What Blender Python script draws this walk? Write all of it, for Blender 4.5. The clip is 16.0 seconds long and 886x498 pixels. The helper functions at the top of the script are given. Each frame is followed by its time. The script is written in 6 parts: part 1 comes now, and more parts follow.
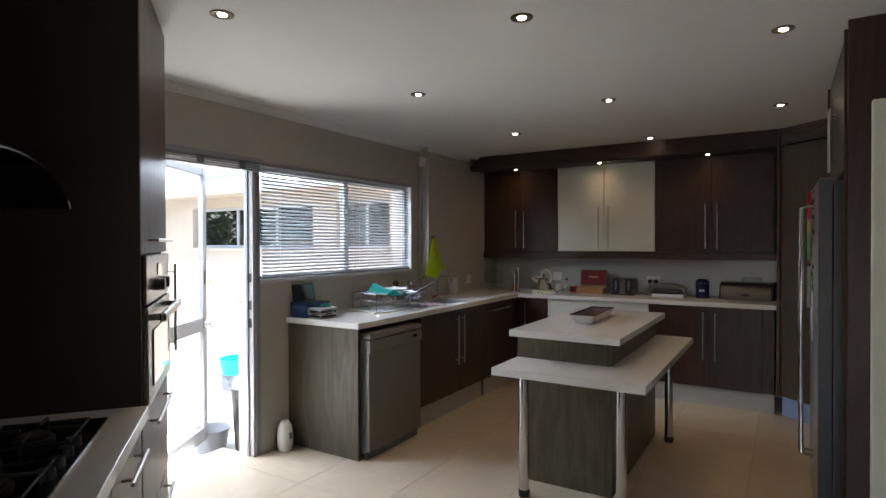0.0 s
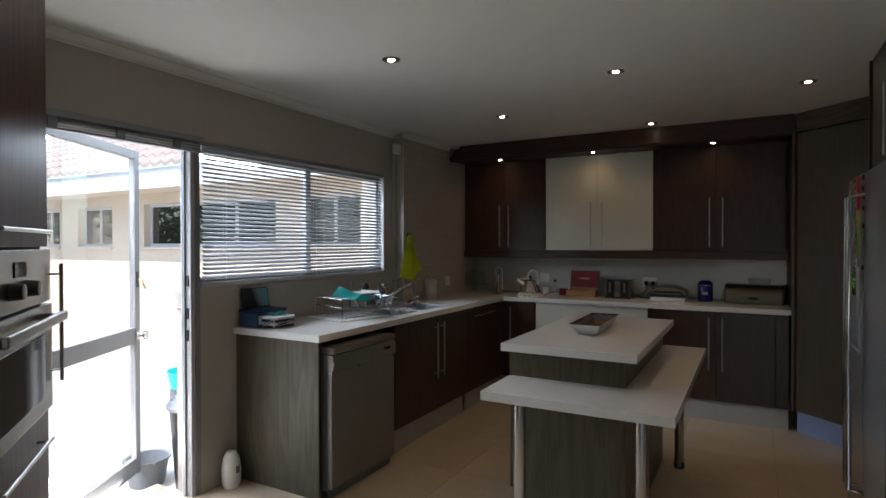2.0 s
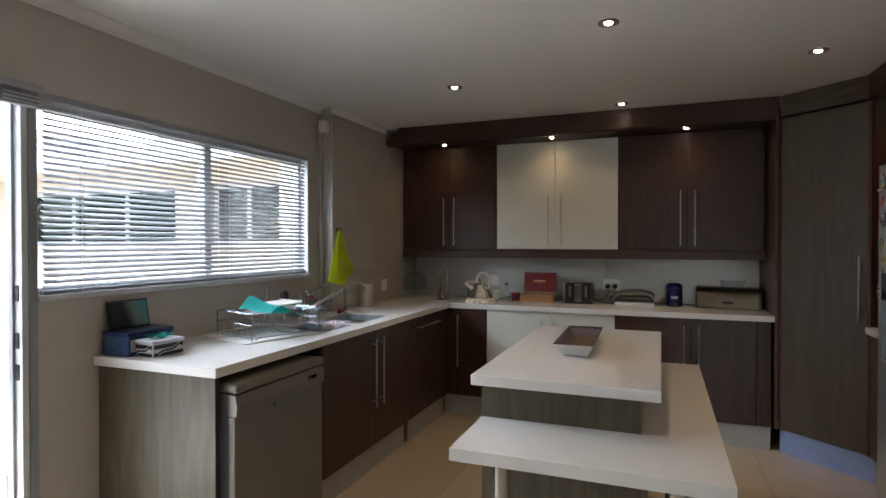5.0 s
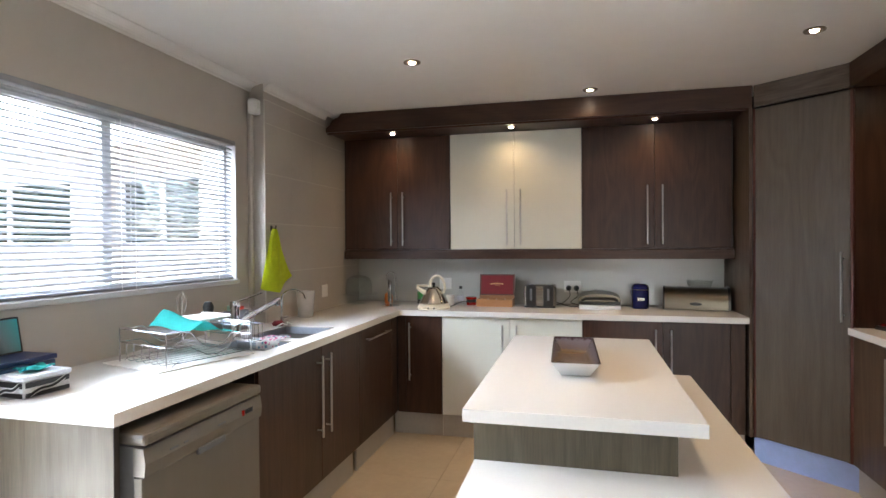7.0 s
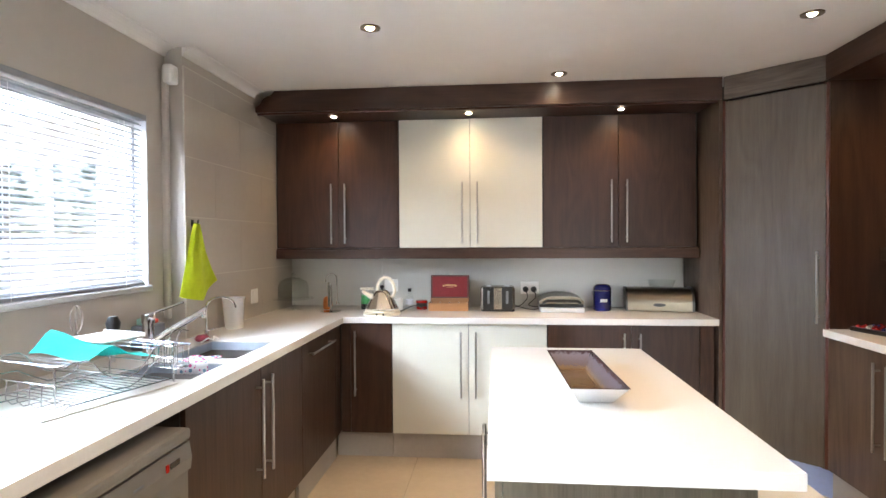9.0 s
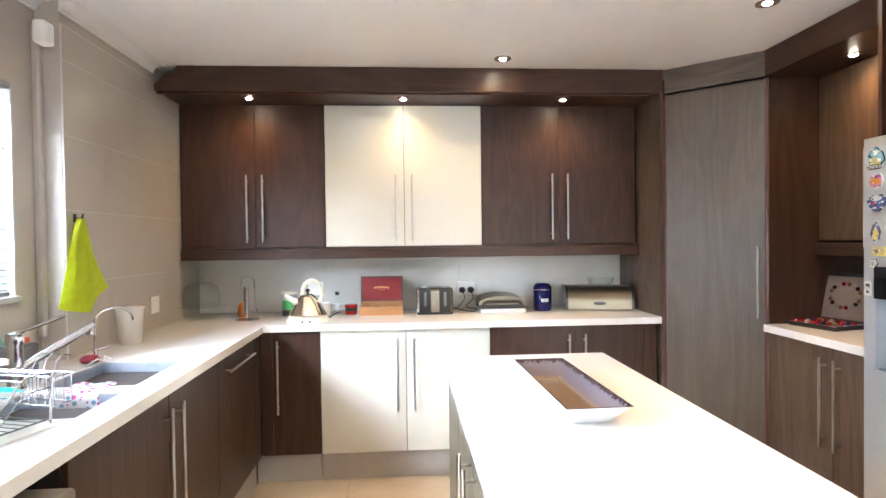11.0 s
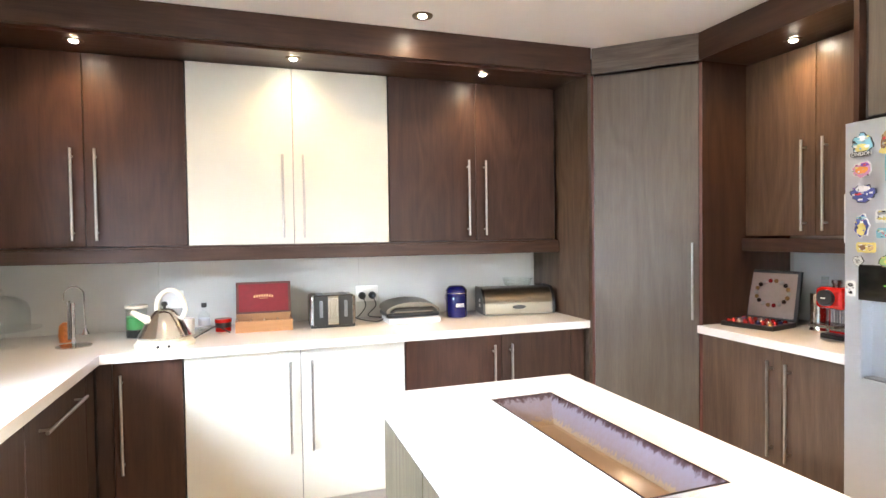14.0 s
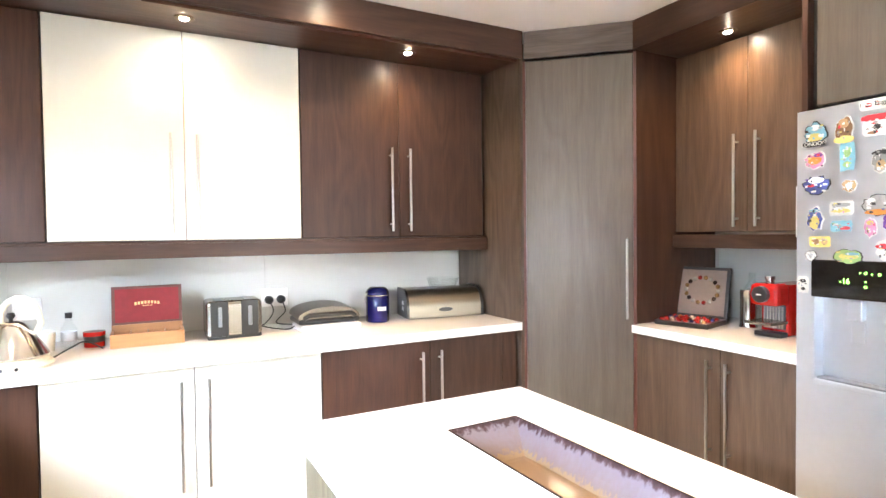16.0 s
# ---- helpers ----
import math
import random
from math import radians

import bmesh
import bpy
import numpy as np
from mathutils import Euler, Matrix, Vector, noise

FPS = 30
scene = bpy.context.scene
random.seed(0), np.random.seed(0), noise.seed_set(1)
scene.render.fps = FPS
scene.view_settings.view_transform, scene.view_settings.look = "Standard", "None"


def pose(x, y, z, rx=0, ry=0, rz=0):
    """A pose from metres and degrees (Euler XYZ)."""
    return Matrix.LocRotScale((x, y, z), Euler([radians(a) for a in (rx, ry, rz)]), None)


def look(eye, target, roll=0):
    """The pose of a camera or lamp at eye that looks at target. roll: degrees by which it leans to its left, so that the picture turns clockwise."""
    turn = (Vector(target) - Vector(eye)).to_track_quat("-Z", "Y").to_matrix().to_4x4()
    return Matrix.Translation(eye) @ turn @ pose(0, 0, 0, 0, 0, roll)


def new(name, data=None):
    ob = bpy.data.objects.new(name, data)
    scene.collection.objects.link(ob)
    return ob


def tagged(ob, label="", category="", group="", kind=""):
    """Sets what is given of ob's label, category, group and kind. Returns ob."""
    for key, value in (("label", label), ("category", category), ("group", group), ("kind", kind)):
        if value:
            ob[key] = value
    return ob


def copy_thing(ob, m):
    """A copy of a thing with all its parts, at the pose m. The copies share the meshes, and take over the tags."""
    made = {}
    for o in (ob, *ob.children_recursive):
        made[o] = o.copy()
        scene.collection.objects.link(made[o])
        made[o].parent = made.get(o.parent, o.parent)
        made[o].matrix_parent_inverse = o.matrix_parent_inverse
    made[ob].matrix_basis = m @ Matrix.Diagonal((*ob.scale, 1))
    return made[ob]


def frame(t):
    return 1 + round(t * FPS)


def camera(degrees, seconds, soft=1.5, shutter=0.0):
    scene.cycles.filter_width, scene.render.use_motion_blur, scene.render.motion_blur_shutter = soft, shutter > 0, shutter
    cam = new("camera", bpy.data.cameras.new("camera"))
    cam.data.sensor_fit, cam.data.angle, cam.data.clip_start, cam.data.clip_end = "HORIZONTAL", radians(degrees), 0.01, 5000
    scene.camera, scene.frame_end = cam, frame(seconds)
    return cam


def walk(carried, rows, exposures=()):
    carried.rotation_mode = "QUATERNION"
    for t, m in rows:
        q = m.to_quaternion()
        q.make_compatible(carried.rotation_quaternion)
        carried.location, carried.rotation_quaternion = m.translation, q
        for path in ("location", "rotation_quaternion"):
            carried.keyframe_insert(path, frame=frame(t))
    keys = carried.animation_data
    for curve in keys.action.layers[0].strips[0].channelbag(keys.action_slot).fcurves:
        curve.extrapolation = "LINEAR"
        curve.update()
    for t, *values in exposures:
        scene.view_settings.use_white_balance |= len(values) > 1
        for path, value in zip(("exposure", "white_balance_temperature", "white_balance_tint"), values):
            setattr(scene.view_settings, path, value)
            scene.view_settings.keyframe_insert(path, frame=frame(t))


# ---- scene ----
cam = camera(77.0, 16.0)
PATH = [
    (0, (0.161, 1.127, 1.415), (-0.887, 2.83, 1.395), -0.2),
    (0.5, (0.096, 1.233, 1.418), (-0.935, 2.947, 1.397), -0.2),
    (1, (0.01, 1.352, 1.403), (-1.006, 3.074, 1.387), -0.1),
    (1.5, (-0.064, 1.468, 1.402), (-1.062, 3.201, 1.382), -0.1),
    (2, (-0.152, 1.609, 1.392), (-1.123, 3.357, 1.373), -0.1),
    (2.5, (-0.222, 1.724, 1.388), (-1.164, 3.488, 1.37), 0.0),
    (3, (-0.283, 1.828, 1.384), (-1.191, 3.61, 1.366), -0.0),
    (3.5, (-0.355, 1.93, 1.385), (-1.227, 3.73, 1.37), -0.0),
    (4, (-0.439, 2.028, 1.385), (-1.272, 3.846, 1.369), -0.0),
    (6.5, (-0.823, 2.519, 1.364), (-1.368, 4.444, 1.346), -0.3),
    (7, (-0.909, 2.604, 1.367), (-1.391, 4.545, 1.351), -0.4),
    (7.5, (-0.987, 2.677, 1.359), (-1.39, 4.636, 1.341), -0.3),
    (8, (-1.048, 2.776, 1.36), (-1.384, 4.748, 1.341), -0.5),
    (8.5, (-1.138, 2.876, 1.375), (-1.399, 4.859, 1.35), -0.4),
    (10.8, (-1.38, 3.228, 1.37), (-1.282, 5.225, 1.338), -0.7),
    (11, (-1.389, 3.255, 1.365), (-1.252, 5.25, 1.332), -0.7),
    (11.5, (-1.417, 3.342, 1.362), (-1.189, 5.329, 1.326), -0.8),
    (12, (-1.465, 3.443, 1.367), (-1.153, 5.419, 1.329), -0.8),
    (12.5, (-1.488, 3.546, 1.369), (-1.104, 5.509, 1.328), -0.8),
    (13, (-1.512, 3.663, 1.369), (-1.055, 5.609, 1.326), -0.9),
    (13.5, (-1.556, 3.777, 1.374), (-1.004, 5.699, 1.326), -0.8),
    (14, (-1.559, 3.849, 1.365), (-0.931, 5.747, 1.314), -0.8),
    (14.5, (-1.56, 3.907, 1.35), (-0.841, 5.773, 1.301), -0.8),
    (15, (-1.524, 3.979, 1.343), (-0.737, 5.817, 1.292), -0.9),
    (15.5, (-1.538, 4.073, 1.346), (-0.667, 5.872, 1.29), -0.8),
    (16, (-1.536, 4.149, 1.343), (-0.598, 5.914, 1.289), -0.7),
]
walk(cam, [(t, look(eye, target, roll)) for t, eye, target, roll in PATH],
     exposures=[(0, 2.5, 6150, 10), (1.5, 2.25, 6150, 10), (2.5, 1.8, 6100, 9), (3.0, 1.85, 6100, 9), (4.0, 2.1, 6150, 9), (6.3, 3.9, 6150, 10), (7.0, 4.1, 6100, 10), (8.5, 4.65, 6050, 10), (11, 5.25, 5900, 10), (12.5, 5.4, 5950, 10), (14, 5.55, 5950, 10), (16, 5.97, 5900, 10)])

# ---- light ----
world = bpy.data.worlds.new("sky")
scene.world = world
world.use_nodes = True
wn = world.node_tree
sky = wn.nodes.new("ShaderNodeTexSky")
sky.sky_type, sky.sun_disc = "NISHITA", False
SUN_EL, SUN_AZ = radians(60), radians(190)
sky.sun_elevation, sky.sun_rotation = SUN_EL, SUN_AZ
wn.links.new(sky.outputs[0], wn.nodes["Background"].inputs[0])
wn.nodes["Background"].inputs[1].default_value = 0.1
sun = new("sun", bpy.data.lights.new("sun", "SUN"))
sun.data.energy, sun.data.angle, sun.data.color = 2.1, radians(0.5), (1.0, 0.95, 0.88)
sd = Vector((math.sin(SUN_AZ) * math.cos(SUN_EL), math.cos(SUN_AZ) * math.cos(SUN_EL), math.sin(SUN_EL)))
sun.matrix_world = look(sd * 30, (0, 0, 0))
SPOT_CEIL, SPOT_BEAM, SPOT_CAB, DAY, BOUNCE = 0.45, 1.7, 0.36, 24.0, 5.5
# skylight at the head of the yard door and window openings
for y, w, f in ((3.2, 0.8, 1.0), (4.55, 1.7, 0.46)):
    day = new("opening_light", bpy.data.lights.new("opening_light", "AREA"))
    day.data.shape, day.data.size, day.data.size_y, day.data.energy, day.data.color = "RECTANGLE", w, 1.5, DAY * w * f, (0.84, 0.92, 1.0)
    day.matrix_world = look((-3.6, y, 2.55), (-2.3, y + 0.1, 0.9))

# sunlight thrown up from the bright paving outside the yard door
bounce = new("paving_light", bpy.data.lights.new("paving_light", "AREA"))
bounce.data.shape, bounce.data.size, bounce.data.size_y, bounce.data.energy, bounce.data.color = "RECTANGLE", 0.7, 0.75, BOUNCE, (1.0, 0.96, 0.9)
bounce.matrix_world = look((-3.35, 3.2, -0.12), (-2.2, 2.9, 2.2))

# ---- materials ----
def mat(name, color, rough=0.5, metal=0.0, spec=0.5, noise_scale=0.0, amount=0.15, bump=0.0, bump_scale=200.0,
        stretch=(1, 1, 1), vary=0.0, emit=0.0, glass=False, coat=0.0, rough_vary=0.0, fine=0.0):
    m = bpy.data.materials.new(name)
    m.use_nodes = True
    nt = m.node_tree
    b = nt.nodes["Principled BSDF"]
    b.inputs["Base Color"].default_value = (*color, 1)
    b.inputs["Roughness"].default_value = rough
    b.inputs["Metallic"].default_value = metal
    b.inputs["Specular IOR Level"].default_value = spec
    b.inputs["Coat Weight"].default_value = coat
    if glass:
        b.inputs["Transmission Weight"].default_value = 1.0
        b.inputs["IOR"].default_value = 1.45
    if emit:
        b.inputs["Emission Color"].default_value = (*color, 1)
        b.inputs["Emission Strength"].default_value = emit
    tc = nt.nodes.new("ShaderNodeTexCoord")
    info = nt.nodes.new("ShaderNodeObjectInfo")
    mp = nt.nodes.new("ShaderNodeMapping")
    mp.inputs["Scale"].default_value = stretch
    off = nt.nodes.new("ShaderNodeVectorMath")
    off.operation = "ADD"
    sc = nt.nodes.new("ShaderNodeMath")
    sc.operation = "MULTIPLY"
    sc.inputs[1].default_value = 37.0
    nt.links.new(info.outputs["Random"], sc.inputs[0])
    nt.links.new(tc.outputs["Object"], off.inputs[0])
    nt.links.new(sc.outputs[0], off.inputs[1])
    nt.links.new(off.outputs[0], mp.inputs["Vector"])
    if noise_scale:
        n1 = nt.nodes.new("ShaderNodeTexNoise")
        n1.inputs["Scale"].default_value = noise_scale * (0.6 if min(stretch) < 0.2 else 1)
        n1.inputs["Detail"].default_value = 6
        n1.inputs["Roughness"].default_value = 0.6
        n1.inputs["Distortion"].default_value = 1.2 if min(stretch) < 0.2 else 0.0
        nt.links.new(mp.outputs[0], n1.inputs["Vector"])
        n2 = nt.nodes.new("ShaderNodeTexNoise")
        n2.inputs["Scale"].default_value = noise_scale * (6 if min(stretch) < 0.2 else 9)
        n2.inputs["Detail"].default_value = 3
        nt.links.new(mp.outputs[0], n2.inputs["Vector"])
        add = nt.nodes.new("ShaderNodeMath")
        add.operation = "MULTIPLY_ADD"
        nt.links.new(n2.outputs["Fac"], add.inputs[0])
        add.inputs[1].default_value = 0.5 + fine
        nt.links.new(n1.outputs["Fac"], add.inputs[2])
        rmp = nt.nodes.new("ShaderNodeMapRange")
        rmp.inputs["From Min"].default_value, rmp.inputs["From Max"].default_value = 0.45, 1.05 + fine
        rmp.inputs["To Min"].default_value, rmp.inputs["To Max"].default_value = 1 - amount, 1 + amount
        nt.links.new(add.outputs[0], rmp.inputs["Value"])
        val = rmp.outputs[0]
        if vary:
            vr = nt.nodes.new("ShaderNodeMapRange")
            vr.inputs["To Min"].default_value, vr.inputs["To Max"].default_value = 1 - vary, 1 + vary
            nt.links.new(info.outputs["Random"], vr.inputs["Value"])
            mu = nt.nodes.new("ShaderNodeMath")
            mu.operation = "MULTIPLY"
            nt.links.new(val, mu.inputs[0])
            nt.links.new(vr.outputs[0], mu.inputs[1])
            val = mu.outputs[0]
        mix = nt.nodes.new("ShaderNodeVectorMath")
        mix.operation = "SCALE"
        mix.inputs[0].default_value = color
        nt.links.new(val, mix.inputs["Scale"])
        nt.links.new(mix.outputs[0], b.inputs["Base Color"])
        if rough_vary:
            rr = nt.nodes.new("ShaderNodeMapRange")
            rr.inputs["From Min"].default_value, rr.inputs["From Max"].default_value = 0.5, 1.0
            rr.inputs["To Min"].default_value, rr.inputs["To Max"].default_value = rough - rough_vary, rough + rough_vary
            nt.links.new(add.outputs[0], rr.inputs["Value"])
            nt.links.new(rr.outputs[0], b.inputs["Roughness"])
    if bump:
        nb = nt.nodes.new("ShaderNodeTexNoise")
        nb.inputs["Scale"].default_value = bump_scale
        nb.inputs["Detail"].default_value = 4
        nt.links.new(mp.outputs[0], nb.inputs["Vector"])
        bp = nt.nodes.new("ShaderNodeBump")
        bp.inputs["Strength"].default_value = bump
        bp.inputs["Distance"].default_value = 0.002
        nt.links.new(nb.outputs["Fac"], bp.inputs["Height"])
        nt.links.new(bp.outputs[0], b.inputs["Normal"])
    return m


def wood(name, dark, mid, warm, axis=2, rough=0.36, spec=0.34, spread=1.2):
    """Veneer with its grain along an axis: broad cathedral figure, streaks and fine pores; boards differ in tone."""
    m = bpy.data.materials.new(name)
    m.use_nodes = True
    nt = m.node_tree
    b = nt.nodes["Principled BSDF"]
    N, K = nt.nodes.new, nt.links.new
    tc, info = N("ShaderNodeTexCoord"), N("ShaderNodeObjectInfo")
    shift = N("ShaderNodeVectorMath")
    shift.operation = "ADD"
    by = N("ShaderNodeMath")
    by.operation, by.inputs[1].default_value = "MULTIPLY", 37.0
    K(info.outputs["Random"], by.inputs[0])
    K(tc.outputs["Object"], shift.inputs[0])
    K(by.outputs[0], shift.inputs[1])

    def mapped(along):
        mp = N("ShaderNodeMapping")
        sc = [1.0, 1.0, 1.0]
        sc[axis] = along
        mp.inputs["Scale"].default_value = sc
        K(shift.outputs[0], mp.inputs["Vector"])
        return mp.outputs[0]

    def noise_at(along, scale, detail, distortion=0.0):
        t = N("ShaderNodeTexNoise")
        t.inputs["Scale"].default_value, t.inputs["Detail"].default_value, t.inputs["Distortion"].default_value = scale, detail, distortion
        K(mapped(along), t.inputs["Vector"])
        return t.outputs["Fac"]

    def blend(op, a, c, k=None):
        q = N("ShaderNodeMath")
        q.operation = op
        for i, v in enumerate((a, c, k)):
            if v is None:
                continue
            if isinstance(v, float):
                q.inputs[i].default_value = v
            else:
                K(v, q.inputs[i])
        return q.outputs[0]

    figure = noise_at(0.19, 3.4, 2.0, 0.35)
    rings = blend("FRACT", blend("MULTIPLY", figure, 11.0), 0.0)
    rings = blend("SUBTRACT", 1.0, blend("ABSOLUTE", blend("MULTIPLY_ADD", rings, 2.0, -1.0), 0.0))
    streak = noise_at(0.035, 70.0, 4.0)
    pores = noise_at(0.05, 260.0, 2.0)
    total = blend("MULTIPLY_ADD", rings, 0.19, blend("MULTIPLY", streak, 0.38))
    total = blend("MULTIPLY_ADD", pores, 0.4, total)
    total = blend("MULTIPLY_ADD", figure, 0.2, total)
    ramp = N("ShaderNodeValToRGB")
    el = ramp.color_ramp.elements
    el[0].position, el[0].color = 0.61 - 0.16 * spread, (*dark, 1)
    el[1].position, el[1].color = 0.61 + 0.16 * spread, (*mid, 1)
    K(total, ramp.inputs["Fac"])
    tint = N("ShaderNodeMix")
    tint.data_type, tint.blend_type = "RGBA", "MULTIPLY"
    tint.inputs[7].default_value = (*warm, 1)
    K(ramp.outputs[0], tint.inputs[6])
    K(blend("FRACT", blend("MULTIPLY", info.outputs["Random"], 13.7), 0.0), tint.inputs[0])
    K(tint.outputs[2], b.inputs["Base Color"])
    K(blend("MULTIPLY_ADD", streak, -0.16, rough + 0.08), b.inputs["Roughness"])
    b.inputs["Specular IOR Level"].default_value = spec
    bp = N("ShaderNodeBump")
    bp.inputs["Strength"].default_value, bp.inputs["Distance"].default_value = 0.22, 0.0012
    K(pores, bp.inputs["Height"])
    K(bp.outputs[0], b.inputs["Normal"])
    return m


DARKW, MIDW, REDW = (0.036, 0.019, 0.0125), (0.066, 0.035, 0.023), (1.1, 0.86, 0.76)
WOOD = wood("dark wood", DARKW, MIDW, REDW)
WOODX = wood("dark wood crosswise", DARKW, MIDW, REDW, 0)
WOODY = wood("dark wood lengthwise", DARKW, MIDW, REDW, 1)
# paler, greyer copy of the wood: grazing daylight sheen mixed into its colour
SHEENWOOD = wood("wood with grey sheen", (0.07, 0.056, 0.036), (0.15, 0.125, 0.086), (0.92, 0.93, 0.9), rough=0.38, spread=1.5)
# cabinet carcass tone; also stands in for shade behind windows and on the tower
CARCASS = mat("dark carcass and shade", (0.03, 0.022, 0.018), 0.6, noise_scale=10, amount=0.1)
# dark wood greyed and lightened by window sheen painted into the base colour
PANTRY_SHEEN = wood("pantry wood with sheen", (0.074, 0.057, 0.042), (0.135, 0.109, 0.082), (0.95, 0.95, 0.93), rough=0.33, spec=0.48, spread=1.9)
# side panel wood, its grey sheen put into a paler colour
SIDE_SHEEN = wood("side wood with sheen", (0.06, 0.04, 0.028), (0.125, 0.088, 0.064), (0.95, 0.93, 0.9), rough=0.34)
# crosswise veneer with the same painted sheen
PANTRY_SHEENX = wood("crosswise wood with sheen", (0.075, 0.058, 0.045), (0.16, 0.13, 0.104), (0.98, 0.96, 0.93), 0, rough=0.34)
# doors by the fridge: dark wood lightened for sheen in its colour
MID_SHEEN = wood("mid brown wood with sheen", (0.064, 0.039, 0.026), (0.14, 0.091, 0.059), (1.0, 0.94, 0.88), rough=0.32, spec=0.5, spread=1.4)
CREAM = mat("cream lacquer", (0.665, 0.65, 0.56), 0.28, noise_scale=3, amount=0.02, bump=0.03, bump_scale=60)
SATIN = mat("satin steel bar", (0.55, 0.53, 0.5), 0.3, 1.0, noise_scale=4, amount=0.04)
POLISHED = mat("polished kettle steel", (0.72, 0.69, 0.65), 0.14, 1.0, noise_scale=4, amount=0.04)
BINSTEEL = mat("dark brushed steel", (0.2, 0.175, 0.14), 0.33, 1.0, noise_scale=20, amount=0.08, stretch=(0.05, 1, 1), bump=0.05, bump_scale=300)
STEEL = mat("brushed steel", (0.31, 0.285, 0.25), 0.27, 1.0, noise_scale=20, amount=0.06, stretch=(1, 1, 0.05), bump=0.05, bump_scale=300)
FRIDGE_M = mat("silver fridge paint", (0.53, 0.55, 0.59), 0.3, 0.8, noise_scale=6, amount=0.04, bump=0.02, bump_scale=500)
CHROME = mat("chrome", (0.55, 0.53, 0.51), 0.16, 1.0, noise_scale=4, amount=0.04)
QUARTZ = mat("white quartz", (0.74, 0.72, 0.69), 0.16, noise_scale=120, amount=0.03, bump=0.01, vary=0.0)
TILE = mat("cream floor tile", (0.56, 0.475, 0.365), 0.2, noise_scale=3, amount=0.07, bump=0.02, bump_scale=8, vary=0.03, rough_vary=0.05)
GROUT = mat("grout", (0.3, 0.26, 0.21), 0.9, noise_scale=30, amount=0.2)
PLINTH = mat("grey plinth", (0.42, 0.39, 0.35), 0.4, noise_scale=5, amount=0.08)
SKIRT = mat("pale skirting", (0.6, 0.62, 0.66), 0.4, noise_scale=5, amount=0.06)
BLUESKIRT = mat("bluish aluminium skirting", (0.4, 0.5, 0.8), 0.4, 0.2, noise_scale=5, amount=0.1)
# darker copy of the white aluminium, with the door's shade in its colour
SHADED_ALU = mat("shaded aluminium", (0.17, 0.175, 0.19), 0.4, noise_scale=10, amount=0.05)
PAINT = mat("taupe wall paint", (0.44, 0.4, 0.35), 0.55, noise_scale=1.5, amount=0.04, bump=0.12, bump_scale=120)
WTILE = mat("taupe wall tile", (0.43, 0.39, 0.34), 0.32, noise_scale=4, amount=0.05, bump=0.03, bump_scale=30, vary=0.025)
WGROUT = mat("pale grout", (0.57, 0.54, 0.48), 0.85, noise_scale=20, amount=0.1)
CEIL = mat("white ceiling paint", (0.72, 0.7, 0.67), 0.6, noise_scale=1.2, amount=0.03, bump=0.06, bump_scale=80)
SPLASH = mat("pale green glass panel", (0.53, 0.525, 0.49), 0.25, noise_scale=1.5, amount=0.02)
WHITE = mat("white plastic", (0.78, 0.77, 0.74), 0.35, noise_scale=8, amount=0.03)
ALU = mat("white aluminium", (0.5, 0.5, 0.51), 0.4, noise_scale=10, amount=0.04)
ALUDARK = mat("grey aluminium", (0.3, 0.31, 0.33), 0.4, 0.4, noise_scale=10, amount=0.05)
BLACK = mat("black plastic", (0.012, 0.012, 0.013), 0.3, noise_scale=8, amount=0.1)
BLACKG = mat("black glass", (0.006, 0.006, 0.007), 0.06, noise_scale=8, amount=0.05)
IRON = mat("cast iron", (0.02, 0.02, 0.02), 0.55, noise_scale=40, amount=0.2, bump=0.2)
GLASS = bpy.data.materials.new("clear glass")
GLASS.use_nodes = True
gt = GLASS.node_tree
gt.nodes.clear()
g_out, g_mix, g_clear, g_gloss, g_edge = (gt.nodes.new(k) for k in ("ShaderNodeOutputMaterial", "ShaderNodeMixShader", "ShaderNodeBsdfTransparent", "ShaderNodeBsdfGlossy", "ShaderNodeLayerWeight"))
g_curve = gt.nodes.new("ShaderNodeMath")
g_curve.operation, g_curve.inputs[1].default_value = "POWER", 2.5
gt.links.new(g_edge.outputs["Facing"], g_curve.inputs[0])
g_less = gt.nodes.new("ShaderNodeMath")
g_less.operation, g_less.inputs[1].default_value, g_less.inputs[2].default_value = "MULTIPLY_ADD", 0.35, 0.03
gt.links.new(g_curve.outputs[0], g_less.inputs[0])
g_clear.inputs[0].default_value = (0.97, 0.98, 0.975, 1)
g_gloss.inputs["Roughness"].default_value = 0.05
gt.links.new(g_less.outputs[0], g_mix.inputs[0])
gt.links.new(g_clear.outputs[0], g_mix.inputs[1])
gt.links.new(g_gloss.outputs[0], g_mix.inputs[2])
gt.links.new(g_mix.outputs[0], g_out.inputs[0])
PANE = mat("window glass", (1, 1, 1), 0.0, glass=True)
LAMP = mat("lamp lens", (1.0, 0.86, 0.62), 0.3, emit=6.0)
SLAT = mat("white slat", (0.44, 0.45, 0.465), 0.4, noise_scale=6, amount=0.05)
PLASTER = mat("cream plaster", (0.56, 0.48, 0.38), 0.85, noise_scale=1.5, amount=0.07, bump=0.3, bump_scale=60)
PAVE = mat("concrete paving", (0.45, 0.43, 0.4), 0.85, noise_scale=0.9, amount=0.14, bump=0.4, bump_scale=25)
ROOFT = mat("weathered roof tile", (0.3, 0.25, 0.22), 0.8, noise_scale=3, amount=0.25, bump=0.3, bump_scale=30)
GREEN = mat("lime towel", (0.66, 0.74, 0.03), 0.9, noise_scale=30, amount=0.12, bump=0.6, bump_scale=500)
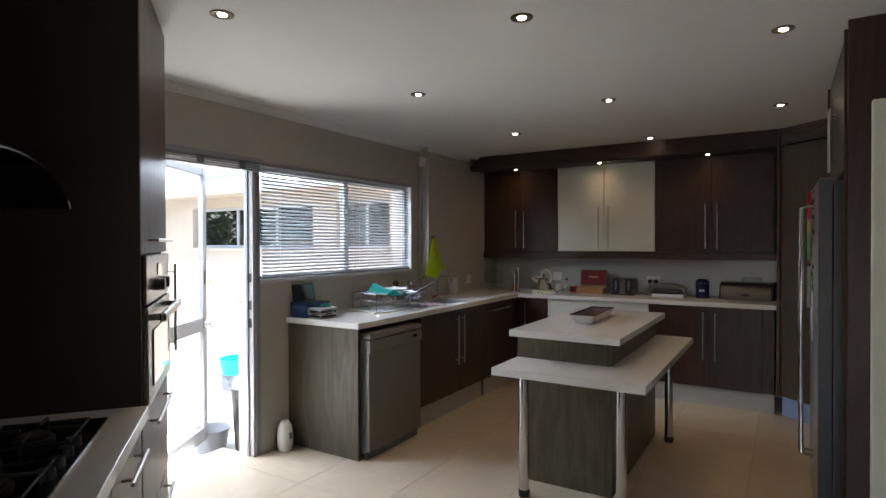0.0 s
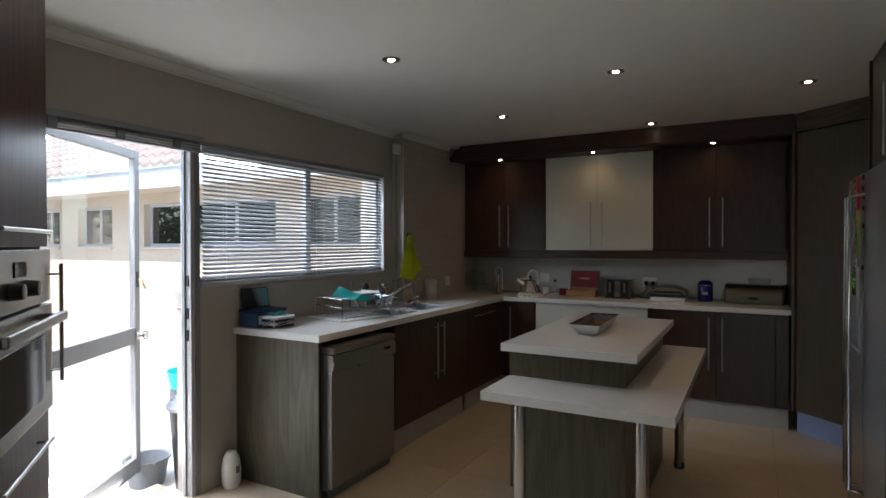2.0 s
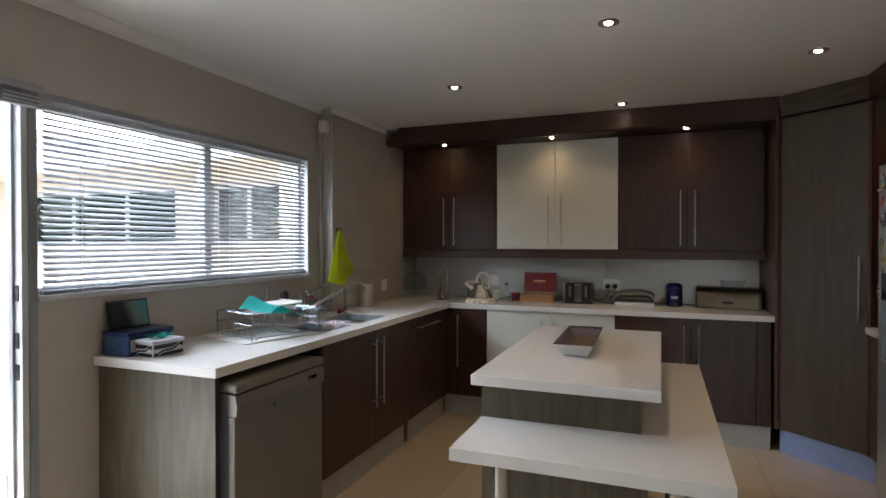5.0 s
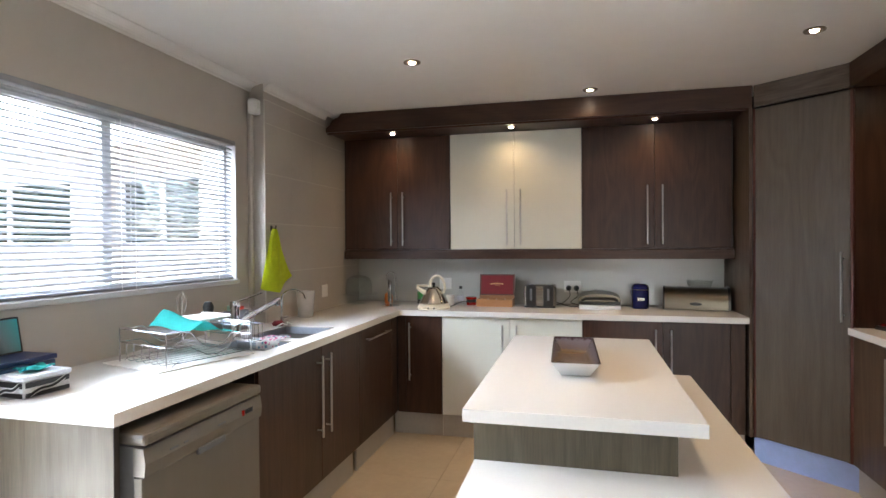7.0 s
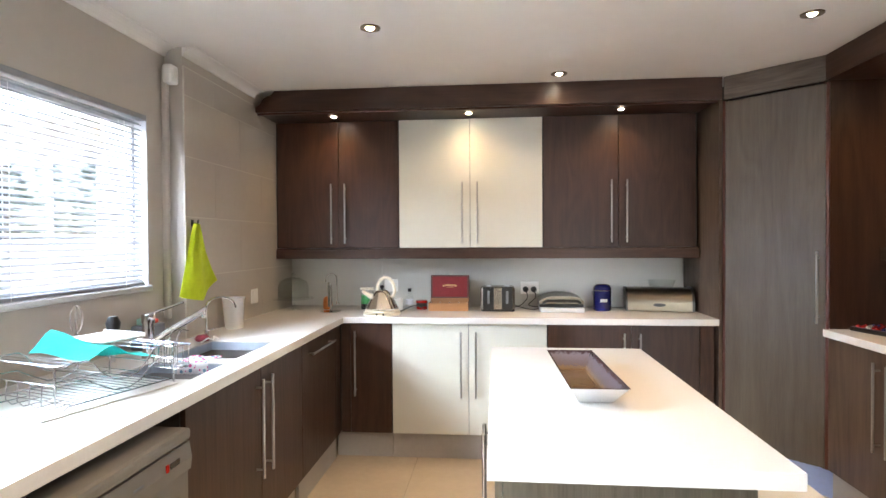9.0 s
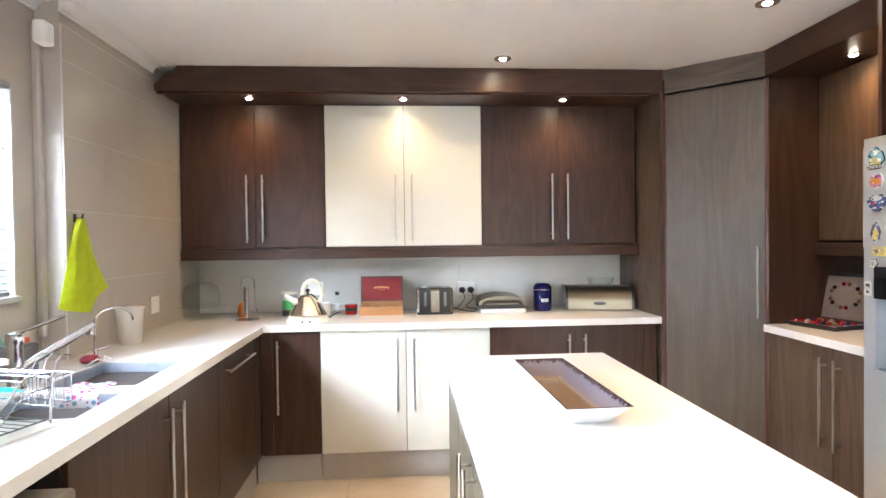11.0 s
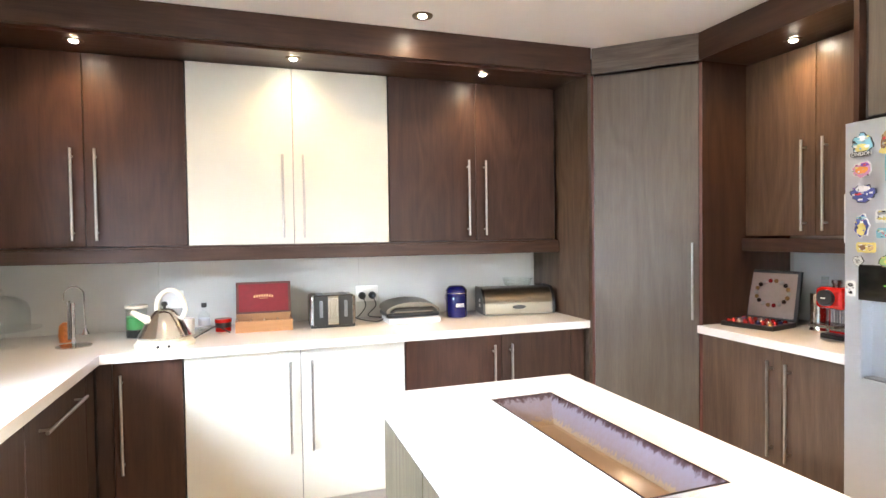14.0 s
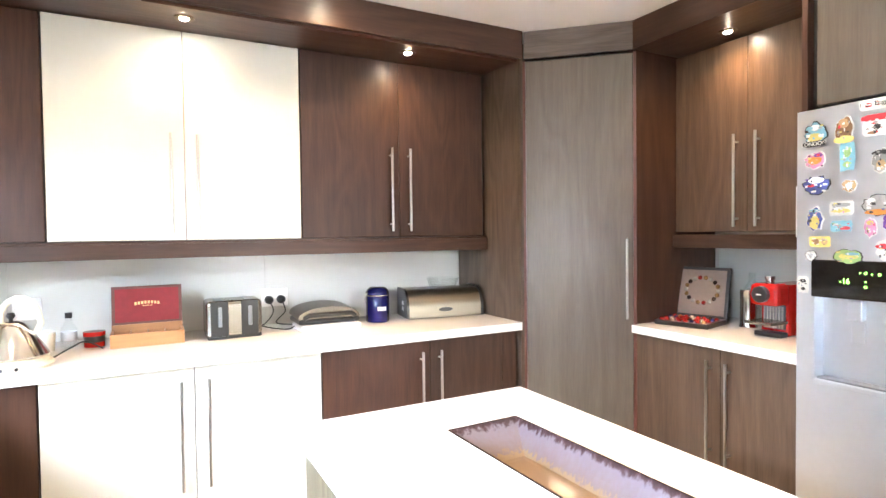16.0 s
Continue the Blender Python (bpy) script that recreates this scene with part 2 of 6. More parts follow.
CYAN = mat("turquoise cloth", (0.03, 0.42, 0.39), 0.9, noise_scale=30, amount=0.15, bump=0.6, bump_scale=400)
CYANP = mat("turquoise plastic", (0.02, 0.5, 0.52), 0.35, noise_scale=10, amount=0.04)
RED = mat("red plastic", (0.4, 0.012, 0.01), 0.22, noise_scale=8, amount=0.06)
WINE = mat("dark red velvet", (0.2, 0.008, 0.012), 0.7, noise_scale=40, amount=0.15)
OAK = mat("oak box wood", (0.34, 0.16, 0.06), 0.45, noise_scale=14, amount=0.2, stretch=(0.1, 1, 1))
MAHOG = mat("mahogany frame", (0.1, 0.03, 0.02), 0.35, noise_scale=14, amount=0.2)
GOLD = mat("gold print", (0.75, 0.5, 0.2), 0.4, noise_scale=8, amount=0.05)
BLUE = mat("cobalt glaze", (0.006, 0.007, 0.075), 0.1, noise_scale=8, amount=0.2)
CREAMP = mat("cream enamel", (0.72, 0.66, 0.52), 0.3, noise_scale=8, amount=0.03)
GLAZE_OUT = mat("white glaze", (0.7, 0.7, 0.7), 0.15, noise_scale=8, amount=0.04)
GREYP = mat("grey plastic", (0.16, 0.17, 0.19), 0.45, noise_scale=6, amount=0.06)
SILVERP = mat("dishwasher silver", (0.23, 0.215, 0.195), 0.44, 0.5, noise_scale=5, amount=0.04, stretch=(1, 1, 0.1))
FROST = mat("frosted plastic", (0.75, 0.74, 0.7), 0.45, noise_scale=5, amount=0.03)
CEMENT = mat("painted pier", (0.34, 0.3, 0.27), 0.8, noise_scale=4, amount=0.08, bump=0.3)
SINKM = mat("sink steel", (0.55, 0.6, 0.68), 0.45, 1.0, noise_scale=30, amount=0.08)
YARDGLASS = mat("house window glass", (0.008, 0.009, 0.01), 0.03, noise_scale=4, amount=0.1)
YARDGLASS.node_tree.nodes["Principled BSDF"].inputs["IOR"].default_value = 2.1
LEAF = mat("leaf", (0.08, 0.12, 0.035), 0.6, noise_scale=2, amount=0.4)


def glaze_inside():
    m = mat("brown violet glaze", (0.3, 0.27, 0.36), 0.12)
    nt = m.node_tree
    b = nt.nodes["Principled BSDF"]
    tc = nt.nodes.new("ShaderNodeTexCoord")
    sep = nt.nodes.new("ShaderNodeSeparateXYZ")
    nt.links.new(tc.outputs["Object"], sep.inputs[0])
    mp = nt.nodes.new("ShaderNodeMapping")
    mp.inputs["Scale"].default_value = (110, 110, 5)
    nt.links.new(tc.outputs["Object"], mp.inputs["Vector"])
    n = nt.nodes.new("ShaderNodeTexNoise")
    n.inputs["Scale"].default_value = 1.0
    nt.links.new(mp.outputs[0], n.inputs["Vector"])
    ad = nt.nodes.new("ShaderNodeMath")
    ad.operation = "MULTIPLY_ADD"
    nt.links.new(n.outputs["Fac"], ad.inputs[0])
    ad.inputs[1].default_value = 0.03
    nt.links.new(sep.outputs["Z"], ad.inputs[2])
    r = nt.nodes.new("ShaderNodeValToRGB")
    r.color_ramp.interpolation = "LINEAR"
    e = r.color_ramp.elements
    e[0].position, e[0].color = 0.34, (0.17, 0.12, 0.075, 1)
    e[1].position, e[1].color = 0.95, (0.03, 0.018, 0.02, 1)
    a = e.new(0.42)
    a.color = (0.12, 0.095, 0.1, 1)
    a = e.new(0.8)
    a.color = (0.13, 0.115, 0.14, 1)
    a = e.new(0.88)
    a.color = (0.05, 0.03, 0.035, 1)
    mr = nt.nodes.new("ShaderNodeMapRange")
    mr.inputs["From Min"].default_value, mr.inputs["From Max"].default_value = 0.0, 0.08
    nt.links.new(ad.outputs[0], mr.inputs["Value"])
    nt.links.new(mr.outputs[0], r.inputs["Fac"])
    nt.links.new(r.outputs[0], b.inputs["Base Color"])
    return m


GLAZE_IN = glaze_inside()


# ---- mesh helpers ----
def box(bm, x0, x1, y0, y1, z0, z1, bevel=0.0):
    vs = [bm.verts.new((x, y, z)) for x in (x0, x1) for y in (y0, y1) for z in (z0, z1)]
    fs = [bm.faces.new([vs[i] for i in f]) for f in ((0, 1, 3, 2), (4, 6, 7, 5), (0, 4, 5, 1), (2, 3, 7, 6), (0, 2, 6, 4), (1, 5, 7, 3))]
    if bevel:
        es = list({e for f in fs for e in f.edges})
        bmesh.ops.bevel(bm, geom=es, offset=bevel, segments=2, affect="EDGES", profile=0.5)
    return bm


def prism(bm, pts, z0, z1):
    """Extrudes a counterclockwise outline in x and y from z0 to z1."""
    lo = [bm.verts.new((x, y, z0)) for x, y in pts]
    hi = [bm.verts.new((x, y, z1)) for x, y in pts]
    n = len(pts)
    bm.faces.new(hi)
    bm.faces.new(lo[::-1])
    for i in range(n):
        j = (i + 1) % n
        bm.faces.new([lo[i], lo[j], hi[j], hi[i]])
    return bm


def tube(bm, pts, r, seg=8, closed=False, radii=None):
    pts = [Vector(p) for p in pts]
    n = len(pts)
    rings, side = [], None
    for i, p in enumerate(pts):
        a = pts[i - 1] if (i or closed) else p
        b = pts[(i + 1) % n] if (i < n - 1 or closed) else p
        d = (b - a).normalized()
        if side is None:
            side = d.orthogonal().normalized()
        side = (side - d * side.dot(d)).normalized()
        up = d.cross(side)
        rr = radii[i] if radii else r
        rings.append([bm.verts.new(p + (side * math.cos(2 * math.pi * k / seg) + up * math.sin(2 * math.pi * k / seg)) * rr) for k in range(seg)])
    m = n if closed else n - 1
    for i in range(m):
        a, b = rings[i], rings[(i + 1) % n]
        for k in range(seg):
            bm.faces.new([a[k], a[(k + 1) % seg], b[(k + 1) % seg], b[k]])
    if not closed:
        bm.faces.new(rings[0][::-1])
        bm.faces.new(rings[-1])
    return bm


def lathe(bm, profile, seg=24, at=(0, 0, 0)):
    """Turns (radius, height) pairs about the z axis."""
    rings = []
    for r, z in profile:
        if r <= 1e-5:
            rings.append([bm.verts.new((at[0], at[1], at[2] + z))])
        else:
            rings.append([bm.verts.new((at[0] + r * math.cos(2 * math.pi * k / seg), at[1] + r * math.sin(2 * math.pi * k / seg), at[2] + z)) for k in range(seg)])
    for a, b in zip(rings, rings[1:]):
        for k in range(seg):
            j = (k + 1) % seg
            if len(a) == 1 and len(b) == 1:
                continue
            if len(a) == 1:
                bm.faces.new([a[0], b[j], b[k]])
            elif len(b) == 1:
                bm.faces.new([a[k], a[j], b[0]])
            else:
                bm.faces.new([a[k], a[j], b[j], b[k]])
    return bm


def part(name, bm, material, parent=None, label="", smooth=False, kind="", at=None, m=None):
    me = bpy.data.meshes.new(name)
    bmesh.ops.recalc_face_normals(bm, faces=bm.faces)
    bm.to_mesh(me)
    bm.free()
    me.materials.append(material)
    if smooth:
        me.shade_smooth()
        me.set_sharp_from_angle(angle=radians(40))
    ob = new(name, me)
    if parent:
        ob.parent = parent
    if m is not None:
        ob.matrix_basis = m
    elif at:
        ob.location = at
    tagged(ob, label, kind=kind)
    return ob


def thing(name, at, label, category, group="", rz=0.0):
    ob = new(name)
    ob.matrix_basis = pose(*at, 0, 0, rz)
    ob.empty_display_size = 0.1
    return tagged(ob, label, category, group)


def B(*a, bevel=0.0):
    return box(bmesh.new(), *a, bevel=bevel)


def text_part(name, words, size, material, parent, m, label="", depth=0.0006):
    cu = bpy.data.curves.new(name, "FONT")
    cu.body, cu.size, cu.extrude, cu.align_x, cu.align_y = words, size, depth, "CENTER", "CENTER"
    tmp = bpy.data.objects.new(name, cu)
    me = bpy.data.meshes.new_from_object(tmp)
    me.materials.clear()
    me.materials.append(material)
    bpy.data.objects.remove(tmp)
    ob = new(name, me)
    ob.parent = parent
    ob.matrix_basis = m
    return tagged(ob, label)


def setting(name, bm, material, label=""):
    return part(name, bm, material, None, label, kind="structure")


# ---- plan ----
XL, XT, YB, XR, H = -2.84, -2.74, 7.03, 1.11, 2.335
CT = 0.9
# ---- large structure ----
floor_ob = setting("floor", B(XL, 2.6, -1.6, YB, -0.06, -0.004), GROUT, "thin grout bed between cream floor tiles")
setting("ceiling", B(XL - 0.2, 2.8, -1.8, YB + 0.2, H, H + 0.15), CEIL, "smooth matt white painted ceiling")
bm = bmesh.new()
box(bm, XL - 0.23, XL, -1.6, 2.78, -0.3, H)
box(bm, XL - 0.23, XL, 2.78, 5.44, 1.955, H)
box(bm, XL - 0.11, XL, 3.66, 5.44, -0.3, 1.152)
box(bm, XL - 0.23, XL, 5.44, YB + 0.2, -0.3, H)
box(bm, XL, XT - 0.008, 5.58, YB, 0, H)
wall_w = setting("wall_west", bm, PAINT, "taupe painted wall round a door and window opening")
wall_n = setting("wall_north", B(XT - 0.008, XR + 0.2, YB, YB + 0.2, -0.3, H), PAINT, "taupe painted wall behind kitchen cabinets")
setting("wall_east", B(XR, XR + 0.2, 4.09, YB, -0.3, H), PAINT, "taupe painted wall behind the fridge")
setting("wall_partition", B(0.47, 2.6, 4.0, 4.09, 0, H), PAINT, "plain taupe partition wall beside the fridge")
setting("wall_east_rear", B(2.6, 2.8, -1.6, 4.0, -0.3, H), PAINT, "plain taupe wall")
# wall behind the camera; its unseen opening is added to let sky light in
bm = B(XL - 0.23, -1.1, -1.8, -1.6, -0.3, H)
box(bm, 1.1, 2.8, -1.8, -1.6, -0.3, H)
box(bm, -1.1, 1.1, -1.8, -1.6, 1.5, H)
box(bm, -1.1, 1.1, -1.8, -1.6, -0.3, 0.3)
setting("wall_south", bm, PAINT, "plain taupe wall with an unseen opening added for daylight")
# cove cornice along the window wall
bm = bmesh.new()
prof = [(0, 0), (0, -0.042), (0.006, -0.042), (0.01, -0.037)] + [(0.06 - 0.05 * math.cos(a), -0.037 + 0.032 * math.sin(a)) for a in [radians(d) for d in (15, 35, 55, 75)]] + [(0.064, -0.004), (0.066, 0)]
for y0, y1, x in ((-1.6, 5.58, XL), (5.58, 6.40, XT - 0.008)):
    a = [bm.verts.new((x + p, y0, H - 0.001 + q)) for p, q in prof]
    b = [bm.verts.new((x + p, y1, H - 0.001 + q)) for p, q in prof]
    bm.faces.new(a)
    bm.faces.new(b[::-1])
    for i in range(len(prof)):
        j = (i + 1) % len(prof)
        bm.faces.new([a[i], b[i], b[j], a[j]])
setting("cornice", bm, CEIL, "white coved plaster cornice")
setting("door_step", B(XL - 0.33, XL, 2.78, 3.62, -0.12, -0.002), TILE, "pale tiled door step")

# splash panels of back-painted glass
for i, (x0, x1) in enumerate(((-2.744, -2.05), (-2.0495, -1.02), (-1.0195, 0.095))):
    part("splash_panel", B(x0, x1, YB - 0.008, YB - 0.001, CT, 1.3, bevel=0.001), SPLASH, wall_n)
part("splash_panel", B(XR - 0.008, XR - 0.001, 5.2, 6.04, CT, 1.3, bevel=0.001), SPLASH, bpy.data.objects["wall_east"])

# pipe boxing, alarm sensor, sockets
part("pipe_boxing", B(XL, XL + 0.03, 5.548, 5.578, 1.0, H - 0.1, bevel=0.008), PAINT, wall_w, "slim painted pipe boxing")
o = thing("motion_sensor", (XL + 0.03, 5.543, 2.145), "small white plastic alarm sensor high on the taupe wall", "alarm sensor")
part("housing", B(0, 0.05, -0.035, 0.035, 0, 0.09, bevel=0.012), WHITE, o)
part("lens_window", B(0.05, 0.054, -0.02, 0.02, 0.03, 0.07, bevel=0.001), FROST, o)


def socket(at, rz, w, plugs=(), label="white double wall socket plate with round holes"):
    o = thing("wall_socket", at, label, "socket", rz=rz)
    part("plate", B(-w / 2, w / 2, -0.009, 0, -0.045, 0.045, bevel=0.004), WHITE, o)
    for x in ([-0.02, 0.02] if w > 0.1 else [0]):
        part("rocker", B(x - 0.008, x + 0.008, -0.013, -0.009, 0.012, 0.03, bevel=0.001), WHITE, o)
    for x in plugs:
        bm = bmesh.new()
        lathe(bm, [(0, 0), (0.021, 0), (0.021, 0.02), (0.014, 0.034), (0.006, 0.04), (0, 0.04)], 16)
        bmesh.ops.rotate(bm, verts=bm.verts, matrix=pose(0, 0, 0, 90).to_3x3())
        part("plug", bm, BLACK, o, "black round mains plug", smooth=True, at=(x, -0.01, -0.01))
    return o


socket((-0.975, YB - 0.009, 1.035), 0, 0.13, (-0.03, 0.028), "white double wall socket with two black plugs in it")
socket((-1.985, YB - 0.009, 1.05), 0, 0.1, (), "white wall socket behind the kettle")
socket((XT + 0.001, 6.35, 1.035), 90, 0.09, (), "white square wall socket on taupe tiles")
socket((XR - 0.009, 5.78, 1.04), -90, 0.1, (), "white wall socket above the coffee counter")


# ---- cabinets ----
def handle(parent, x, z0, z1, flat=False, y=0.0):
    bm = bmesh.new()
    if flat:
        tube(bm, [(z0, y - 0.032, x), (z1, y - 0.032, x)], 0.006, 10)
        for q in (z0 + 0.035, z1 - 0.035):
            tube(bm, [(q, y - 0.032, x), (q, y + 0.001, x)], 0.0045, 8)
    else:
        tube(bm, [(x, y - 0.032, z0), (x, y - 0.032, z1)], 0.006, 10)
        for q in (z0 + 0.035, z1 - 0.035):
            tube(bm, [(x, y - 0.032, q), (x, y + 0.001, q)], 0.0045, 8)
    return part("handle", bm, SATIN, parent, "slim brushed steel bar handle", smooth=True)


def front(parent, x0, x1, z0, z1, material, hd=None, name="door"):
    d = part(name, B(x0 + 0.0015, x1 - 0.0015, 0, 0.018, z0, z1, bevel=0.0015), material, parent)
    if hd:
        handle(d, *hd)
    return d


def cabinet(at, rz, x0, x1, z0, z1, depth, material, splits, handles, label, group, plinth=None, name="base_cabinet"):
    """A cabinet unit with its front in the plane y = 0, and doors between the splits."""
    o = thing(name, at, label, "kitchen cabinet", group, rz)
    part("body", B(x0, x1, 0.02, depth, z0, z1), CARCASS, o)
    for a, b, h in zip(splits, splits[1:], handles):
        front(o, a, b, z0 + 0.001, z1 - 0.001, material, h)
    if plinth:
        part("plinth", B(x0, x1, 0.03, 0.045, 0, z0 - 0.001), PLINTH, o, "pale grey plinth")
    return o


LO0, LO1 = 0.16, 0.857
G1, G2, G3, G4 = "base cabinets of the back run", "wall cabinets of the back run", "base cabinets of the sink run", "cabinets beside the fridge"
dk = "dark brown woodgrain %s with slim steel bar handles"
cr = "cream lacquered %s with slim steel bar handles"
FY = 6.43
cabinet((0, FY, 0), 0, -2.236, -1.875, LO0, LO1, 0.58, WOOD, (-2.2, -2.14, -1.875), [None, (-2.105, 0.4, 0.81)], "narrow dark brown woodgrain corner cabinet with a steel bar handle", G1, True)
cabinet((0, FY, 0), 0, -1.872, -0.905, LO0, LO1, 0.58, CREAM, (-1.872, -1.389, -0.905), [(-1.436, 0.4, 0.81), (-1.342, 0.4, 0.81)], cr % "base cabinet", G1, True)
cabinet((0, FY, 0), 0, -0.902, 0.085, LO0, LO1, 0.58, WOOD, (-0.902, -0.4, 0.0, 0.085), [(-0.447, 0.4, 0.81), (-0.353, 0.4, 0.81), None], dk % "base cabinet", G1, True)
UY = 6.72
cabinet((0, UY, 0), 0, -2.74, -1.875, 1.33, 2.198, 0.3, WOOD, (-2.725, -2.292, -1.875), [(-2.337, 1.36, 1.77), (-2.243, 1.36, 1.77)], dk % "wall cabinet", G2, name="wall_cabinet")
cabinet((0, UY, 0), 0, -1.872, -0.905, 1.33, 2.198, 0.3, CREAM, (-1.872, -1.388, -0.905), [(-1.44, 1.36, 1.77), (-1.34, 1.36, 1.77)], cr % "wall cabinet", G2, name="wall_cabinet")
cabinet((0, UY, 0), 0, -0.902, 0.092, 1.33, 2.198, 0.3, WOOD, (-0.902, -0.413, 0.075), [(-0.462, 1.36, 1.77), (-0.364, 1.36, 1.77)], dk % "wall cabinet", G2, name="wall_cabinet")
bm = B(-2.73, 0.092, UY - 0.025, UY + 0.01, 1.257, 1.318, bevel=0.003)
box(bm, -2.73, 0.092, UY - 0.012, UY + 0.29, 1.30, 1.328)
rail = tagged(part("light_rail", bm, WOODX, None), "dark brown woodgrain light rail under the wall cabinets", "cabinet trim")

# bulkhead with its scribed end, over the back run
bu = thing("bulkhead", (0, 0, 0), "dark brown woodgrain bulkhead under the white ceiling with inset downlights", "bulkhead")
bm = bmesh.new()
x = XT
outline = [(x + 0.002, 2.2), (0.116, 2.2), (0.116, H - 0.001), (x + 0.125, H - 0.001), (x + 0.1, H - 0.03), (x + 0.07, H - 0.035), (x + 0.045, H - 0.055), (x + 0.03, H - 0.085), (x + 0.002, H - 0.1)]
a = [bm.verts.new((p, 6.40, q)) for p, q in outline]
b = [bm.verts.new((p, 6.42, q)) for p, q in outline]
bm.faces.new(a)
bm.faces.new(b[::-1])
for i in range(len(a)):
    j = (i + 1) % len(a)
    bm.faces.new([a[i], b[i], b[j], a[j]])
part("fascia_board", bm, WOODX, bu)
part("soffit_board", B(XT + 0.002, 0.098, 6.42, 7.03, 2.202, 2.22), WOODX, bu)
part("soffit_edge", B(XT + 0.003, 0.098, 6.425, 6.445, 2.188, 2.201), WOODX, bu)

# tall side panels and the diagonal pantry
pn = thing("pantry_cupboard", (0.132, 6.405, 0), "tall diagonal dark woodgrain pantry cupboard with a long steel handle", "kitchen cabinet", rz=-43)
PW = 0.51
part("door", B(0.004, PW - 0.004, 0, 0.018, 0.165, 2.185, bevel=0.0015), PANTRY_SHEEN, pn, "tall dark woodgrain door with grey sheen in its colour")
handle(bpy.data.objects["pantry_cupboard"].children[0], PW - 0.033, 0.93, 1.31)
part("header", B(-0.004, PW + 0.01, -0.004, 0.016, 2.2, H - 0.002), PANTRY_SHEENX, pn)
part("edge_strip", B(-0.012, 0.002, 0.0, 0.03, 0.16, 2.19), MAHOG, pn)
part("edge_strip", B(PW - 0.002, PW + 0.012, 0.0, 0.03, 0.16, 2.19), MAHOG, pn)
part("skirting", B(-0.03, PW + 0.03, 0.045, 0.06, 0, 0.164), BLUESKIRT, pn, "bluish aluminium skirting board")
part("side_panel", prism(bmesh.new(), [(0.0, 0), (0.018, 0), (0.018, 0.62), (0.0, 0.62)], 0.16, 2.3), SIDE_SHEEN, None, kind="structure", m=pose(0.1, 6.405, 0))
part("side_panel", B(0.50, 1.108, 6.066, 6.084, 0.16, 2.3), WOOD, None, kind="structure")
part("corner_body", prism(bmesh.new(), [(0.16, 6.47), (0.55, 6.11), (1.1, 6.11), (1.1, 7.02), (0.16, 7.02)], 0.16, 2.3), CARCASS, pn, m=(pose(0.132, 6.405, 0, 0, 0, -43)).inverted())

# right run beside the fridge
cabinet((0.515, 6.06, 0), -90, 0.0, 0.86, LO0, LO1, 0.58, MID_SHEEN, (0.0, 0.447, 0.85), [(0.404, 0.4, 0.81), (0.49, 0.4, 0.81)], dk % "base cabinet", G4, True)
cabinet((0.80, 6.062, 0), -90, 0.0, 0.86, 1.337, 2.195, 0.3, MID_SHEEN, (0.0, 0.376, 0.83), [(0.33, 1.36, 1.77), (0.43, 1.36, 1.77)], dk % "wall cabinet", G4, name="wall_cabinet")
tagged(part("light_rail", B(0.775, 0.81, 5.2, 6.062, 1.262, 1.325, bevel=0.003), WOODY, None), "dark brown woodgrain light rail under the wall cabinet by the fridge", "cabinet trim")
bu2 = thing("bulkhead", (0, 0, 0), "dark brown woodgrain bulkhead over the coffee counter with a downlight", "bulkhead")
part("fascia_board", B(0.50, 0.52, 5.205, 6.058, 2.2, H - 0.002), WOODY, bu2)
part("soffit_board", B(0.52, 1.1, 5.205, 6.062, 2.202, 2.22), WOODY, bu2)
# over the fridge
of = cabinet((0.385, 5.2, 0), -90, 0.0, 1.08, 1.74, H - 0.03, 0.7, PANTRY_SHEEN, (0.02, 0.55, 1.1), [(0.50, 1.78, 2.1), (0.60, 1.78, 2.1)], "dark woodgrain cupboard above the fridge with steel bar handles", G4, name="wall_cabinet")
part("fascia_board", B(-0.0, 1.1, 0.002, 0.02, H - 0.028, H - 0.002), WOODX, of)
tagged(part("fridge_side_panel", B(0.375, 1.1, 5.202, 5.22, 0.0, H - 0.003), WOOD, None), "dark woodgrain tall panel beside the fridge", "cabinet panel")
tagged(part("fridge_side_panel", B(0.375, 1.1, 4.094, 4.112, 0.0, H - 0.003), WOOD, None), "dark woodgrain tall panel beside the fridge", "cabinet panel")
tagged(part("housing_panel", B(0.38, 1.3, 3.972, 3.998, 0.0, H - 0.002), WOOD, None), "dark woodgrain tall panel beside the interior door", "cabinet panel")
dr = thing("door_1", (0.455, 3.965, 0), "plain cream painted interior door leaf", "door")
part("leaf", B(0.0, 0.8, -0.04, 0, 0.005, 1.985, bevel=0.008), CREAM, dr)

# sink run
LX = -2.205
dw0, dw1 = 3.95, 4.625
o = thing("end_panel", (0, 0, 0), "woodgrain end panel of the sink run, grey sheen in its colour", "cabinet panel")
part("panel", B(XL + 0.004, -2.1995, 3.905, 3.925, 0.0, 0.858, bevel=0.001), SHEENWOOD, o)
part("edge_strip", B(-2.1992, -2.197, 3.905, 3.925, 0.0, 0.858), CARCASS, o, "dark edge strip")
cabinet((LX, 0, 0), 90, 4.645, 5.68, LO0, LO1, 0.5, WOOD, (4.645, 5.22, 5.72), [(5.172, 0.4, 0.81), (5.268, 0.4, 0.81)], dk % "sink base cabinet", G3, True)
o = cabinet((LX, 0, 0), 90, 5.74, 6.42, LO0, LO1, 0.5, WOOD, (5.72, 6.31, 6.42), [(0.785, 5.8, 6.21, True), None], "dark brown woodgrain pull-out cabinet with a horizontal steel handle", G3, True)
